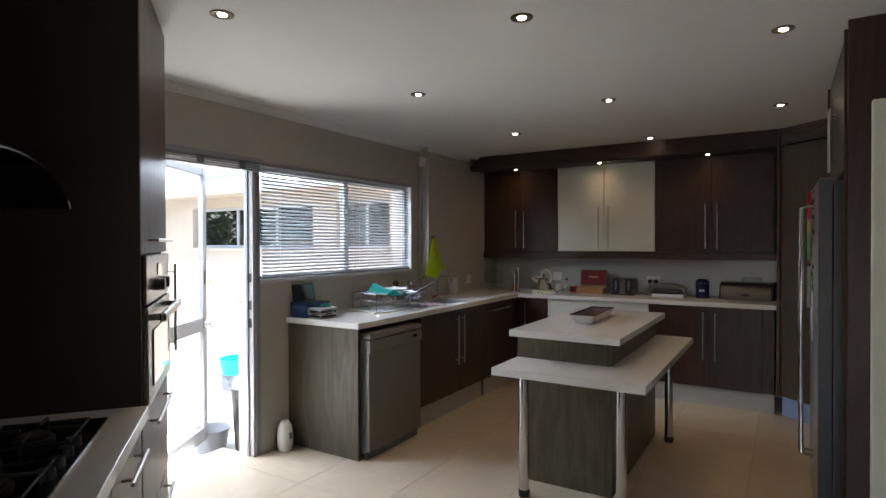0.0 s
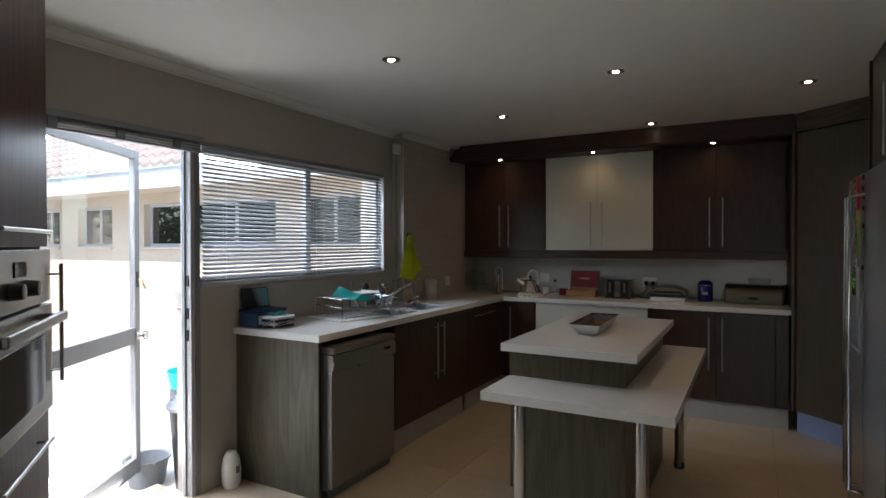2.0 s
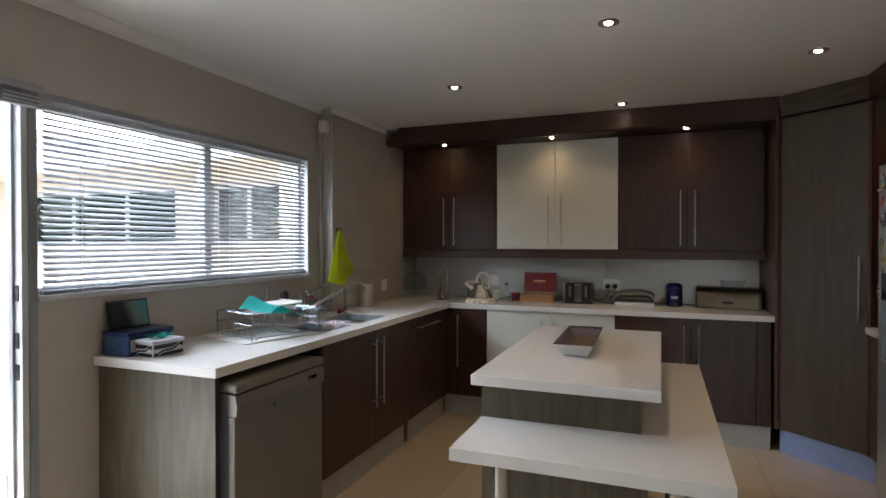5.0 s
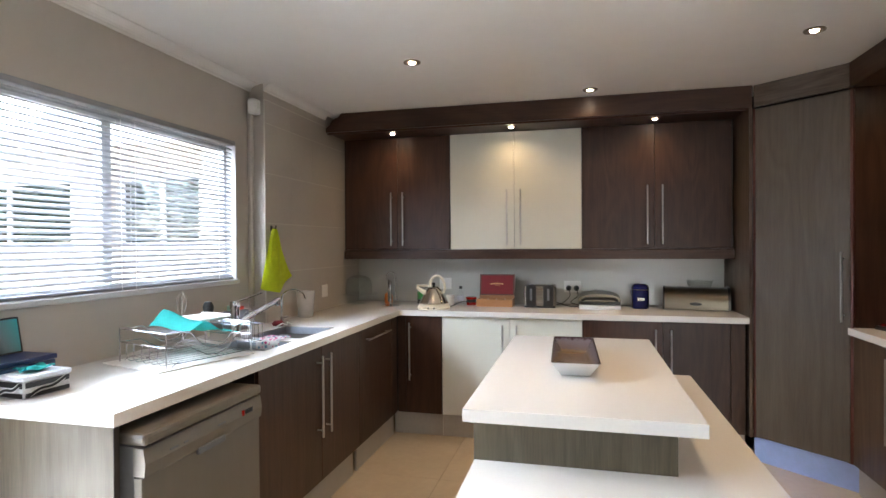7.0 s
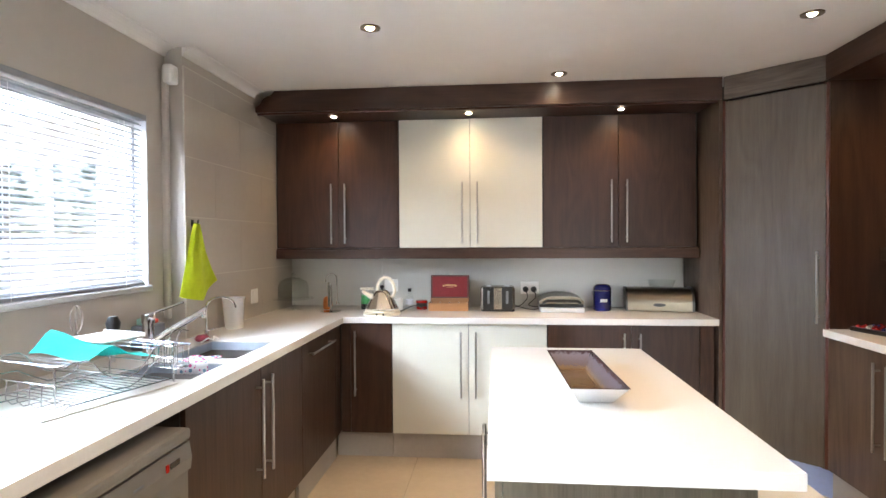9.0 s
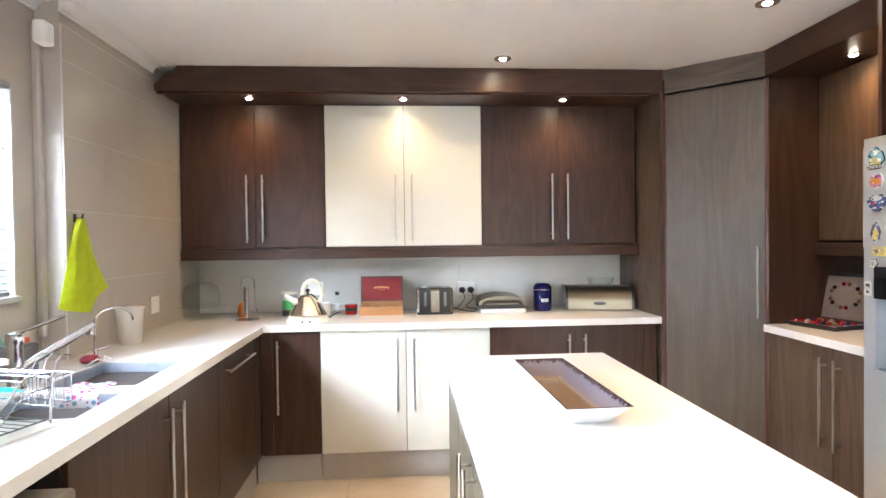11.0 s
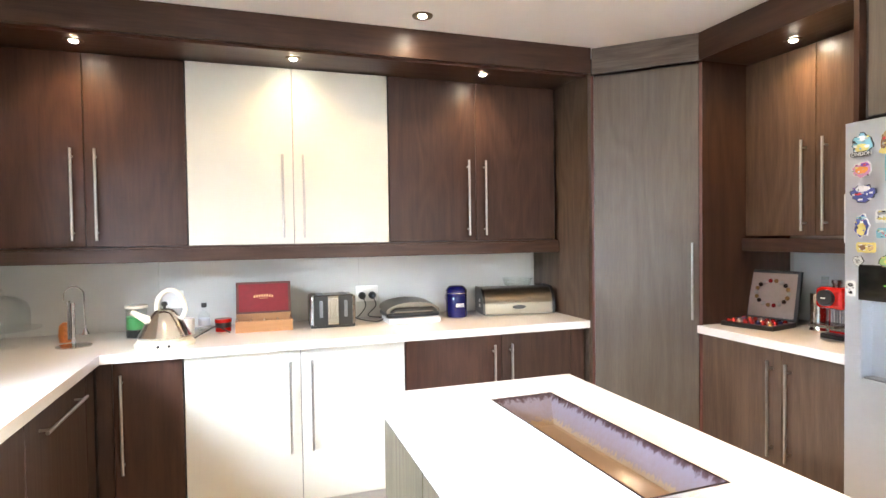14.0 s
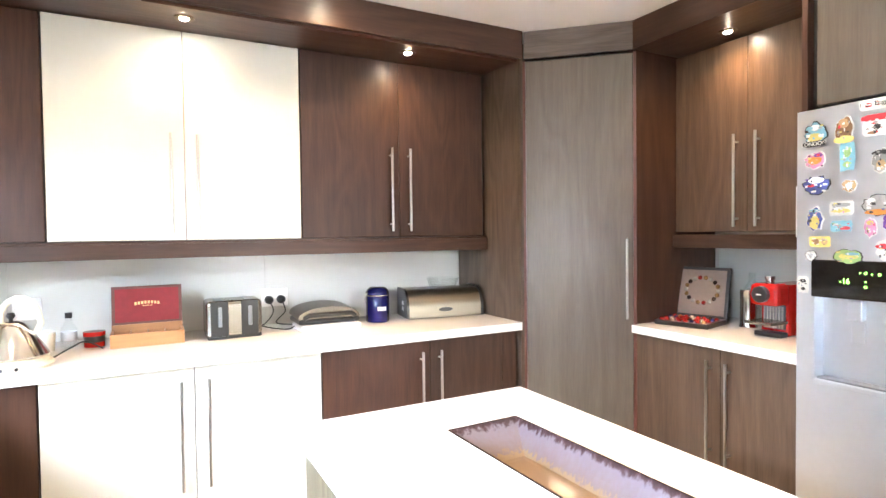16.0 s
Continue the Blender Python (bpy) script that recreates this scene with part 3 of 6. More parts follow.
dwm = thing("dishwasher", (-2.135, 4.24, 0), "silver grey freestanding dishwasher under a white worktop", "dishwasher", rz=90)
part("body", B(-0.298, 0.298, 0.03, 0.55, 0.04, 0.788), GREYP, dwm)
part("door", B(-0.3, 0.3, 0.0, 0.03, 0.055, 0.70, bevel=0.004), SILVERP, dwm)
bm = bmesh.new()
prof = [(0.03, 0.703), (-0.008, 0.703), (-0.012, 0.74), (-0.004, 0.785), (0.03, 0.787)]
a = [bm.verts.new((-0.3, p, q)) for p, q in prof]
b = [bm.verts.new((0.3, p, q)) for p, q in prof]
bm.faces.new(a), bm.faces.new(b[::-1])
for i in range(5):
    bm.faces.new([a[i], b[i], b[(i + 1) % 5], a[(i + 1) % 5]])
part("control_panel", bm, SILVERP, dwm)
part("top_cover", B(-0.3, 0.3, -0.012, 0.5, 0.79, 0.828, bevel=0.012), SILVERP, dwm)
part("grip_recess", B(-0.07, 0.07, -0.014, 0.0, 0.685, 0.708, bevel=0.004), GREYP, dwm)
part("kick_plate", B(-0.29, 0.29, 0.03, 0.045, 0.0, 0.053), GREYP, dwm)
for x, w in ((-0.2, 0.035), (-0.14, 0.02), (0.03, 0.04)):
    part("panel_mark", B(x, x + w, -0.0128, -0.0118, 0.748, 0.754), GREYP, dwm)
part("display", B(0.19, 0.235, -0.0125, -0.0105, 0.742, 0.758), BLACKG, dwm)
part("sticker", B(0.17, 0.182, -0.0138, -0.0095, 0.74, 0.76), RED, dwm, "small red sticker")

# worktops
SX0, SX1 = -2.585, -2.275
B1, B2 = (5.14, 5.53), (4.80, 5.06)
bm = bmesh.new()
Z0, Z1 = 0.862, 0.90
xw, xf = XL + 0.003, -2.176
box(bm, xw, xf, 3.885, B2[0], Z0, Z1)
for (a, b) in ((B2[0], B2[1]), (B2[1], B1[0]), (B1[0], B1[1])):
    if (a, b) == (B2[1], B1[0]):
        box(bm, xw, xf, a, b, Z0, Z1)
    else:
        box(bm, xw, SX0, a, b, Z0, Z1)
        box(bm, SX1, xf, a, b, Z0, Z1)
box(bm, xw, xf, B1[1], 5.58, Z0, Z1)
box(bm, XT, xf, 5.58, 7.02, Z0, Z1)
box(bm, xf, 0.098, 6.395, 7.02, Z0, Z1)
bmesh.ops.remove_doubles(bm, verts=bm.verts, dist=0.0005)
wt = tagged(part("worktop", bm, QUARTZ, None), "white quartz L-shaped worktop with a square edge", "worktop")
tagged(part("worktop", B(0.492, 1.1, 5.225, 6.062, Z0, Z1, bevel=0.002), QUARTZ, None), "white quartz worktop between the pantry and fridge", "worktop")

# sink
sk = thing("sink", (0, 0, 0), "undermounted stainless steel double bowl sink", "sink")
for (a, b), dep in ((B1, 0.17), (B2, 0.12)):
    bm = bmesh.new()
    rings = []
    for inset, zz in ((0.001, Z1 - 0.006), (0.004, Z0 - dep + 0.03), (0.035, Z0 - dep)):
        rings.append([bm.verts.new(p) for p in ((SX0 + inset, a + inset, zz), (SX1 - inset, a + inset, zz), (SX1 - inset, b - inset, zz), (SX0 + inset, b - inset, zz))])
    for r0, r1 in zip(rings, rings[1:]):
        for k in range(4):
            bm.faces.new([r0[k], r0[(k + 1) % 4], r1[(k + 1) % 4], r1[k]])
    bm.faces.new(rings[-1])
    bw = part("bowl", bm, SINKM, sk)
    bm = lathe(bmesh.new(), [(0, 0.004), (0.03, 0.004), (0.036, 0)], 16)
    part("drain", bm, CHROME, bw, at=((SX0 + SX1) / 2, (a + b) / 2, Z0 - dep))

# island
IX0, IX1, IY0, IY1 = -1.24, -0.592, 4.15, 5.46
isl = thing("kitchen_island", (0, 0, 0), "woodgrain kitchen island with a white top and lower breakfast shelf", "kitchen island")
part("body", B(-1.205, -0.655, 4.225, 5.43, 0.0, Z0), SHEENWOOD, isl)
part("top", B(IX0, IX1, IY0, IY1, Z0, Z1, bevel=0.002), QUARTZ, isl, "thick white quartz top")
bm = prism(bmesh.new(), [(-1.219, 3.873), (-0.405, 3.873), (-0.405, 5.478), (-0.655, 5.478), (-0.655, 4.223), (-1.219, 4.223)], 0.69, 0.73)
part("breakfast_shelf", bm, QUARTZ, isl, "white quartz L-shaped breakfast shelf")
for i in range(3):
    y0 = 4.235 + i * 0.397
    d = part("door", B(-1.224, -1.206, y0 + 0.002, y0 + 0.395, 0.16, 0.85, bevel=0.0015), SHEENWOOD, isl)
    if i == 2:
        continue
    hy = y0 + (0.35 if i != 1 else 0.05)
    bm = bmesh.new()
    tube(bm, [(-1.256, hy, 0.42), (-1.256, hy, 0.81)], 0.006, 10)
    for q in (0.45, 0.78):
        tube(bm, [(-1.256, hy, q), (-1.223, hy, q)], 0.0045, 8)
    part("handle", bm, CHROME, d, smooth=True)
for x, y in ((-1.085, 4.01), (-0.545, 3.99), (-0.545, 5.33)):
    bm = lathe(bmesh.new(), [(0, 0.03), (0.028, 0.03), (0.028, 0.674), (0.04, 0.684), (0.04, 0.69), (0, 0.69)], 20)
    lg = part("leg", bm, CHROME, isl, "polished tubular steel leg", smooth=True, at=(x, y, 0))
    part("foot", lathe(bmesh.new(), [(0, 0), (0.03, 0), (0.032, 0.01), (0.032, 0.035), (0.028, 0.04), (0, 0.04)], 20), BLACK, lg, "black plastic foot", smooth=True)

# oven tower and hob counter
tw = thing("oven_tower", (-1.62, 2.156, 0), "tall dark woodgrain cabinet housing a stainless steel built-in oven", "oven cabinet", rz=141.8)
part("body", B(-0.02, 0.64, 0.02, 0.62, 0.0, H - 0.002), CARCASS, tw)
# unlit side of the tower: its shade is put into the dark colour
part("side_panel", B(-0.04, -0.0205, -0.0, 0.6, 0.0, H - 0.002), CARCASS, tw)
for z0, z1, h in ((0.12, 0.46, 0.42), (0.465, 0.875, 0.80)):
    front(tw, -0.018, 0.64, z0, z1, WOOD, (h, 0.1, 0.54, True), "drawer")
front(tw, -0.018, 0.64, 1.385, 2.31, WOOD, (1.43, 0.1, 0.54, True))
handle(tw.children[-1], 0.66, 0.95, 1.33)
ov = part("oven", B(0.0, 0.62, -0.012, 0.02, 1.215, 1.378, bevel=0.003), STEEL, tw, "stainless steel oven with two dark knobs")
part("oven_door", B(0.0, 0.62, -0.016, 0.02, 0.88, 1.208, bevel=0.003), STEEL, ov)
part("oven_window", B(0.1, 0.52, -0.02, -0.014, 0.93, 1.12, bevel=0.001), BLACKG, ov)
bm = B(0.03, 0.59, -0.065, -0.045, 1.155, 1.185, bevel=0.006)
box(bm, 0.05, 0.08, -0.046, -0.01, 1.16, 1.18)
box(bm, 0.54, 0.57, -0.046, -0.01, 1.16, 1.18)
part("oven_handle", bm, STEEL, ov)
for x in (0.24, 0.38):
    bm = lathe(bmesh.new(), [(0, 0), (0.024, 0), (0.021, 0.028), (0, 0.03)], 20)
    part("knob", bm, BLACK, ov, smooth=True, m=pose(x, -0.012, 1.27, 90))
part("clock_display", B(0.26, 0.36, -0.015, -0.012, 1.305, 1.345), BLACKG, ov)

hc = thing("hob_cabinet", (-1.62, 2.156, 0), "dark woodgrain base cabinet under the hob with bar handles", "kitchen cabinet", rz=141.8)
part("body", B(-1.5, -0.045, 0.04, 0.6, 0.0, 0.858), CARCASS, hc)
for k in range(3):
    front(hc, -0.045 - 0.45 * (k + 1), -0.045 - 0.45 * k, 0.14, 0.85, WOOD, (0.79, -0.045 - 0.45 * k - 0.36, -0.045 - 0.45 * k - 0.1, True))
hw = tagged(part("worktop", B(-1.5, -0.042, -0.02, 0.62, 0.86, 0.9, bevel=0.002), QUARTZ, None, m=pose(-1.62, 2.156, 0, 0, 0, 141.8)), "pale quartz worktop round the hob", "worktop")
hb = thing("gas_hob", (-1.62, 2.156, 0.9), "black glass gas hob with cast iron pan supports", "hob", rz=141.8)
part("glass_plate", B(-0.86, -0.16, 0.07, 0.56, 0.0, 0.008, bevel=0.002), BLACKG, hb)
for x, y, r in ((-0.34, 0.2, 0.035), (-0.34, 0.43, 0.045), (-0.66, 0.2, 0.045), (-0.66, 0.43, 0.03)):
    bn = part("burner", lathe(bmesh.new(), [(r + 0.01, 0.008), (r + 0.01, 0.02), (r, 0.022), (r, 0.03), (0, 0.032)], 20), IRON, hb, smooth=True, at=(x, y, 0))
    bm = bmesh.new()
    for a in range(4):
        c, s = math.cos(a * math.pi / 2), math.sin(a * math.pi / 2)
        tube(bm, [(0.1 * c, 0.1 * s, 0.009), (0.1 * c, 0.1 * s, 0.04), (0.03 * c, 0.03 * s, 0.043)], 0.005, 6)
    tube(bm, [(0.1, 0.1, 0.03), (-0.1, 0.1, 0.03), (-0.1, -0.1, 0.03), (0.1, -0.1, 0.03)], 0.004, 6, closed=True)
    part("pan_support", bm, IRON, bn)
for k in range(4):
    part("knob", lathe(bmesh.new(), [(0.018, 0), (0.016, 0.022), (0, 0.023)], 16), BLACK, hb, smooth=True, at=(-0.4 - 0.07 * k, 0.1, 0.008))
hd = thing("extractor_hood", (-1.62, 2.156, 0), "dark extractor hood with a curved glass visor over the hob", "extractor hood", rz=141.8)
bm = bmesh.new()
arc = [(-0.5 - 0.42 * math.cos(a), 1.5 + 0.125 * math.sin(a)) for a in [radians(10 * k) for k in range(1, 18)]]
va = [[bm.verts.new((x, y, z + dz)) for x, z in arc] for y, dz in ((0.18, 0), (0.58, 0), (0.58, 0.006), (0.18, 0.006))]
for q in range(4):
    for k in range(len(arc) - 1):
        bm.faces.new([va[q][k], va[q][k + 1], va[(q + 1) % 4][k + 1], va[(q + 1) % 4][k]])
vis = part("glass_visor", bm, BLACKG, hd)
part("visor_rim", tube(bmesh.new(), [(x, 0.178, z + 0.003) for x, z in arc], 0.004, 8), CHROME, vis, smooth=True)
part("chimney", B(-0.62, -0.36, 0.33, 0.6, 1.6, H - 0.002, bevel=0.004), CARCASS, hd)
setting("wall_hob", prism(bmesh.new(), [(-1.6, 0.63), (0.0, 0.63), (0.0, 0.7), (-1.6, 0.7)], 0, H - 0.001), CARCASS, "dark panelled wall behind the hob").matrix_basis = pose(-1.62, 2.156, 0, 0, 0, 141.8)

# fridge
fr = thing("fridge", (0.29, 4.72, 0), "silver side-by-side fridge freezer covered in souvenir magnets", "fridge", rz=-90)
part("body", B(-0.465, 0.465, 0.06, 0.75, 0.02, 1.70), GREYP, fr)
# freezer door with a sunk bay for the dispenser
gx, gz = (-0.465, -0.41, -0.14, -0.045), (0.06, 0.88, 1.135, 1.712)
bm = bmesh.new()
fv = [[bm.verts.new((x, 0, z)) for z in gz] for x in gx]
kv = [[bm.verts.new((x, 0.055, z)) for z in gz] for x in gx]
bay = [bm.verts.new((x, 0.048, z)) for x, z in ((gx[1], gz[1]), (gx[2], gz[1]), (gx[2], gz[2]), (gx[1], gz[2]))]
for i in range(3):
    for j in range(3):
        if (i, j) != (1, 1):
            bm.faces.new([fv[i][j], fv[i + 1][j], fv[i + 1][j + 1], fv[i][j + 1]])
        bm.faces.new([kv[i][j], kv[i][j + 1], kv[i + 1][j + 1], kv[i + 1][j]])
    bm.faces.new([fv[i][0], kv[i][0], kv[i + 1][0], fv[i + 1][0]])
    bm.faces.new([fv[i][3], fv[i + 1][3], kv[i + 1][3], kv[i][3]])
    bm.faces.new([fv[0][i], fv[0][i + 1], kv[0][i + 1], kv[0][i]])
    bm.faces.new([fv[3][i], kv[3][i], kv[3][i + 1], fv[3][i + 1]])
lip = [fv[1][1], fv[2][1], fv[2][2], fv[1][2]]
for k in range(4):
    bm.faces.new([lip[k], bay[k], bay[(k + 1) % 4], lip[(k + 1) % 4]])
bm.faces.new(bay)
fd1 = part("freezer_door", bm, FRIDGE_M, fr)
fd2 = part("fridge_door", B(-0.04, 0.465, 0.0, 0.055, 0.06, 1.712, bevel=0.008), FRIDGE_M, fr)
# thin dark plates over the near door edge and the body side
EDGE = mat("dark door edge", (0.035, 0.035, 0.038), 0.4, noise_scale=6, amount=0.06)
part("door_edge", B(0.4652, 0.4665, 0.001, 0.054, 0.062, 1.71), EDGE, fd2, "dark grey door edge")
part("side_panel", B(0.4652, 0.4665, 0.062, 0.75, 0.022, 1.70), EDGE, fr, "dark grey plate over the side")
for x, p in ((-0.085, fd1), (0.0, fd2)):
    bm = bmesh.new()
    tube(bm, [(x, 0.0, 0.26), (x, -0.055, 0.27), (x, -0.06, 0.9), (x, -0.055, 1.6), (x, 0.0, 1.61)], 0.012, 10)
    part("handle", bm, CHROME, p, "long polished steel fridge handle", smooth=True)
dp = part("dispenser", B(-0.42, -0.13, -0.004, 0.006, 1.135, 1.25, bevel=0.003), BLACKG, fd1, "black display of the ice and water dispenser")
x0, x1, z0, z1 = -0.42, -0.13, 0.865, 1.13
part("recess_edge", B(x0, x0 + 0.01, -0.004, 0.0, z0, z1, bevel=0.001), FRIDGE_M, dp)
part("recess_edge", B(x1 - 0.01, x1, -0.004, 0.0, z0, z1, bevel=0.001), FRIDGE_M, dp)
part("drip_ledge", B(x0 + 0.01, x1 - 0.01, -0.008, 0.0, z0, z0 + 0.014, bevel=0.002), FRIDGE_M, dp)
part("drip_grille", B(x0 + 0.014, x1 - 0.014, 0.004, 0.048, 0.8805, 0.886, bevel=0.001), GREYP, dp)
for x in (-0.31, -0.22):
    part("spout", B(x - 0.02, x + 0.02, 0.02, 0.048, 1.07, 1.13, bevel=0.004), FRIDGE_M, dp)
    part("paddle", B(x - 0.018, x + 0.018, 0.041, 0.0465, 1.0, 1.066, bevel=0.002), FRIDGE_M, dp)
DIG = mat("green digits", (0.3, 0.9, 0.1), 0.5, emit=0.13)
text_part("display_digits", "-16", 0.022, DIG, dp, pose(-0.325, -0.0052, 1.188, 90))
text_part("display_digits", "3", 0.022, DIG, dp, pose(-0.175, -0.0052, 1.183, 90))
for k, (x, z) in enumerate(((-0.285, 1.215), (-0.27, 1.215), (-0.255, 1.212), (-0.235, 1.213), (-0.27, 1.19), (-0.27, 1.175))):
    part("indicator", lathe(bmesh.new(), [(0.004, 0), (0.004, 0.001), (0.0028, 0.001), (0.0028, 0)] if k % 2 else [(0.0022, 0), (0.0022, 0.001), (0, 0.001)], 12), DIG, dp, m=pose(x, -0.0045, z, 90))

# ---- window, blinds and glazed door ----
wn_ = setting("window_1", B(-2.945, -2.9, 3.70, 5.41, 1.17, 1.2), ALU, "aluminium framed kitchen window behind a venetian blind")
for n, bx in (("frame", (-2.945, -2.9, 3.66, 3.70, 1.17, 1.95)), ("frame", (-2.945, -2.9, 5.41, 5.44, 1.17, 1.95)), ("frame", (-2.945, -2.9, 3.70, 5.41, 1.915, 1.95)), ("mullion", (-2.945, -2.895, 4.565, 4.615, 1.2, 1.915))):
    part(n, B(*bx, bevel=0.003), ALU, wn_)
for a, b in ((3.702, 4.563), (4.617, 5.408)):
    g = part("pane", B(-2.926, -2.922, a, b, 1.202, 1.913), PANE, wn_)
    g.visible_shadow = False
part("window_sill", B(-2.9, XL + 0.02, 3.66, 5.44, 1.152, 1.176, bevel=0.004), ALU, wn_)
part("reveal", B(-2.9, XL, 5.432, 5.4395, 1.184, 1.954), ALU, wn_)
vb = thing("venetian_blind", (-2.858, 4.545, 1.178), "white venetian blind with half-open horizontal slats", "blind")
part("headrail", B(-0.02, 0.022, -0.88, 0.885, 0.765, 0.79, bevel=0.003), ALUDARK, vb)
part("bottom_rail", B(-0.013, 0.013, -0.86, 0.87, 0.0, 0.014, bevel=0.003), ALUDARK, vb)
ts = radians(33)
for k in range(30):
    if k == 0:
        bm = bmesh.new()
        rows = []
        for x, z in ((-0.0155, -0.0015), (-0.006, 0.0014), (0.006, 0.0014), (0.0155, -0.0015)):
            xx, zz = x * math.cos(ts) + z * math.sin(ts), -x * math.sin(ts) + z * math.cos(ts)
            rows.append([bm.verts.new((xx, y, zz)) for y in (-0.855, 0.865)])
        for a, b in zip(rows, rows[1:]):
            bm.faces.new([a[0], a[1], b[1], b[0]])
        bmesh.ops.solidify(bm, geom=bm.faces[:], thickness=0.0006)
        s0 = part("slat", bm, SLAT, vb, at=(0, 0, 0.026))
    else:
        s = s0.copy()
        scene.collection.objects.link(s)
        s.location = (0, 0, 0.026 + 0.0248 * k)
for y in (-0.7, 0.07, 0.15, 0.74):
    part("ladder_cord", tube(tube(bmesh.new(), [(0.013, y, 0.0), (0.013, y, 0.74)], 0.0012, 5), [(-0.013, y, 0.0), (-0.013, y, 0.74)], 0.0012, 5), WHITE, vb)
rb = thing("raised_blind", (XL + 0.024, 3.2, 1.905), "grey venetian blind pulled up above the open door", "blind")
part("headrail", B(-0.02, 0.02, -0.44, 0.46, 0.045, 0.075, bevel=0.003), ALUDARK, rb)
# every third slat is white: bright lines of the grey stack put into colour
for k in range(9):
    lift = 0.0015 * math.sin(2.3 * k)
    part("slat", B(-0.0125 + lift, 0.0125 + lift, -0.435, 0.455, 0.001 + 0.0048 * k, 0.0022 + 0.0048 * k), ALUDARK if k % 3 else WHITE, rb)
part("bottom_rail", B(-0.014, 0.014, -0.438, 0.458, -0.012, -0.002, bevel=0.002), ALUDARK, rb)
for y in (-0.3, 0.0, 0.3):
    part("tape", B(-0.017, 0.017, y - 0.02, y + 0.02, -0.006, 0.05, bevel=0.003), GREYP, rb)

df = setting("door_2", B(-2.925, XL + 0.002, 3.602, 3.626, 0.0, 1.953, bevel=0.003), ALU, "white aluminium door frame of the yard door")
part("frame", B(-2.925, XL + 0.002, 2.782, 2.812, 0, 1.953, bevel=0.003), ALU, df)
part("frame", B(-2.925, XL + 0.002, 2.813, 3.601, 1.925, 1.953, bevel=0.003), ALU, df)
part("jamb_post", B(-2.925, XL + 0.006, 3.627, 3.659, 0.0, 1.953, bevel=0.003), ALUDARK, df, "grey post between the door and window")
part("rebate", B(-2.9, -2.88, 3.592, 3.602, 0.0, 1.925), ALUDARK, df)
for z in (0.98, 1.16, 0.86):
    part("strike_plate", B(-2.875, -2.855, 3.598, 3.6025, z, z + 0.06), BLACK, df)
yd = thing("yard_door", (-3.0, 2.80, -0.05), "open white aluminium glazed door with a mid rail and round knob", "door", rz=120.8)
DW = 1.11
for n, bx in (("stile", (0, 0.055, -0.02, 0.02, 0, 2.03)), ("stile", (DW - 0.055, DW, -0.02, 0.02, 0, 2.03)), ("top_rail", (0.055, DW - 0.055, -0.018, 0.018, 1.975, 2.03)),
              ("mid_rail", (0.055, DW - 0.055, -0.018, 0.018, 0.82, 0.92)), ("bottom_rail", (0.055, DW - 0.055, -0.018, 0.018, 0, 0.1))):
    part(n, B(*bx, bevel=0.003), SHADED_ALU, yd)
for z0, z1 in ((0.101, 0.819), (0.921, 1.974)):
    g = part("pane", B(0.056, DW - 0.056, -0.002, 0.002, z0, z1), PANE, yd)
    g.visible_shadow = False
for sgn in (-1, 1):
    bm = lathe(bmesh.new(), [(0.028, 0), (0.028, 0.006), (0.012, 0.012), (0.012, 0.03), (0.026, 0.04), (0.028, 0.055), (0.018, 0.066), (0, 0.068)], 20)
    part("knob", bm, CHROME, yd, "round steel door knob", smooth=True, m=pose(DW - 0.03, sgn * 0.02, 0.87, -90 * sgn))
part("lock_plate", B(DW - 0.045, DW - 0.02, -0.026, -0.02, 1.17, 1.27, bevel=0.002), BLACK, yd)
bm = tube(bmesh.new(), [(DW - 0.03, -0.03, 1.22), (DW - 0.03, -0.05, 1.22), (DW - 0.02, -0.05, 1.19), (DW + 0.01, -0.05, 1.16)], 0.006, 8)
part("key_tag", bm, GOLD, yd, "yellow key fob hanging from the lock")
# ---- outdoors ----
setting("ground", B(-60, 60, -60, 60, -0.3, -0.2), PAVE, "sunlit pale concrete yard paving")
hs = thing("neighbour_house", (-7.5, 6.3, -0.2), "single-storey cream plastered house wing with a tiled roof across the yard", "house")
wins = ((-2.95, -2.1), (-1.58, -0.70), (0.05, 2.53), (2.93, 3.75))
edges = [-6.0] + [v for w in wins for v in w] + [4.2]
for i in range(0, len(edges), 2):
    part("wall", B(edges[i], edges[i + 1], 0, 0.2, 0, 2.45), PLASTER, hs)
for a, b in wins:
    part("wall", B(a, b, 0, 0.2, 0, 1.56), PLASTER, hs)
    part("lintel", B(a, b, 0, 0.2, 2.14, 2.45), PLASTER, hs)
# added dark sheet in place of the unlit rooms behind the windows
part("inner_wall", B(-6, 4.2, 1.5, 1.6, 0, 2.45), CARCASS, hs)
for a, b in wins:
    w = part("window", B(a, b, 0.09, 0.13, 1.56, 1.60), ALU, hs)
    part("sill", B(a - 0.03, b + 0.03, -0.04, 0.09, 1.52, 1.558, bevel=0.005), PLASTER, w)
    for q in ((a, (a + b) / 2 - 0.02, b - 0.04) if b - a < 1.5 else (a, a + 0.9, a + 1.7, b - 0.04)):
        part("frame", B(q, q + 0.04, 0.09, 0.13, 1.60, 2.10), ALU, w)
    part("frame", B(a, b, 0.09, 0.13, 2.10, 2.14), ALU, w)
    part("pane", B(a + 0.04, b - 0.04, 0.108, 0.112, 1.60, 2.10), YARDGLASS, w)
part("fascia", B(-6.2, 4.25, -0.52, -0.49, 2.27, 2.51), SKIRT, hs, "pale grey painted fascia board")
part("soffit", B(-6.2, 4.2, -0.49, 0.0, 2.28, 2.30), PLASTER, hs)
rows, cols, pitch = 11, 52, 0.2
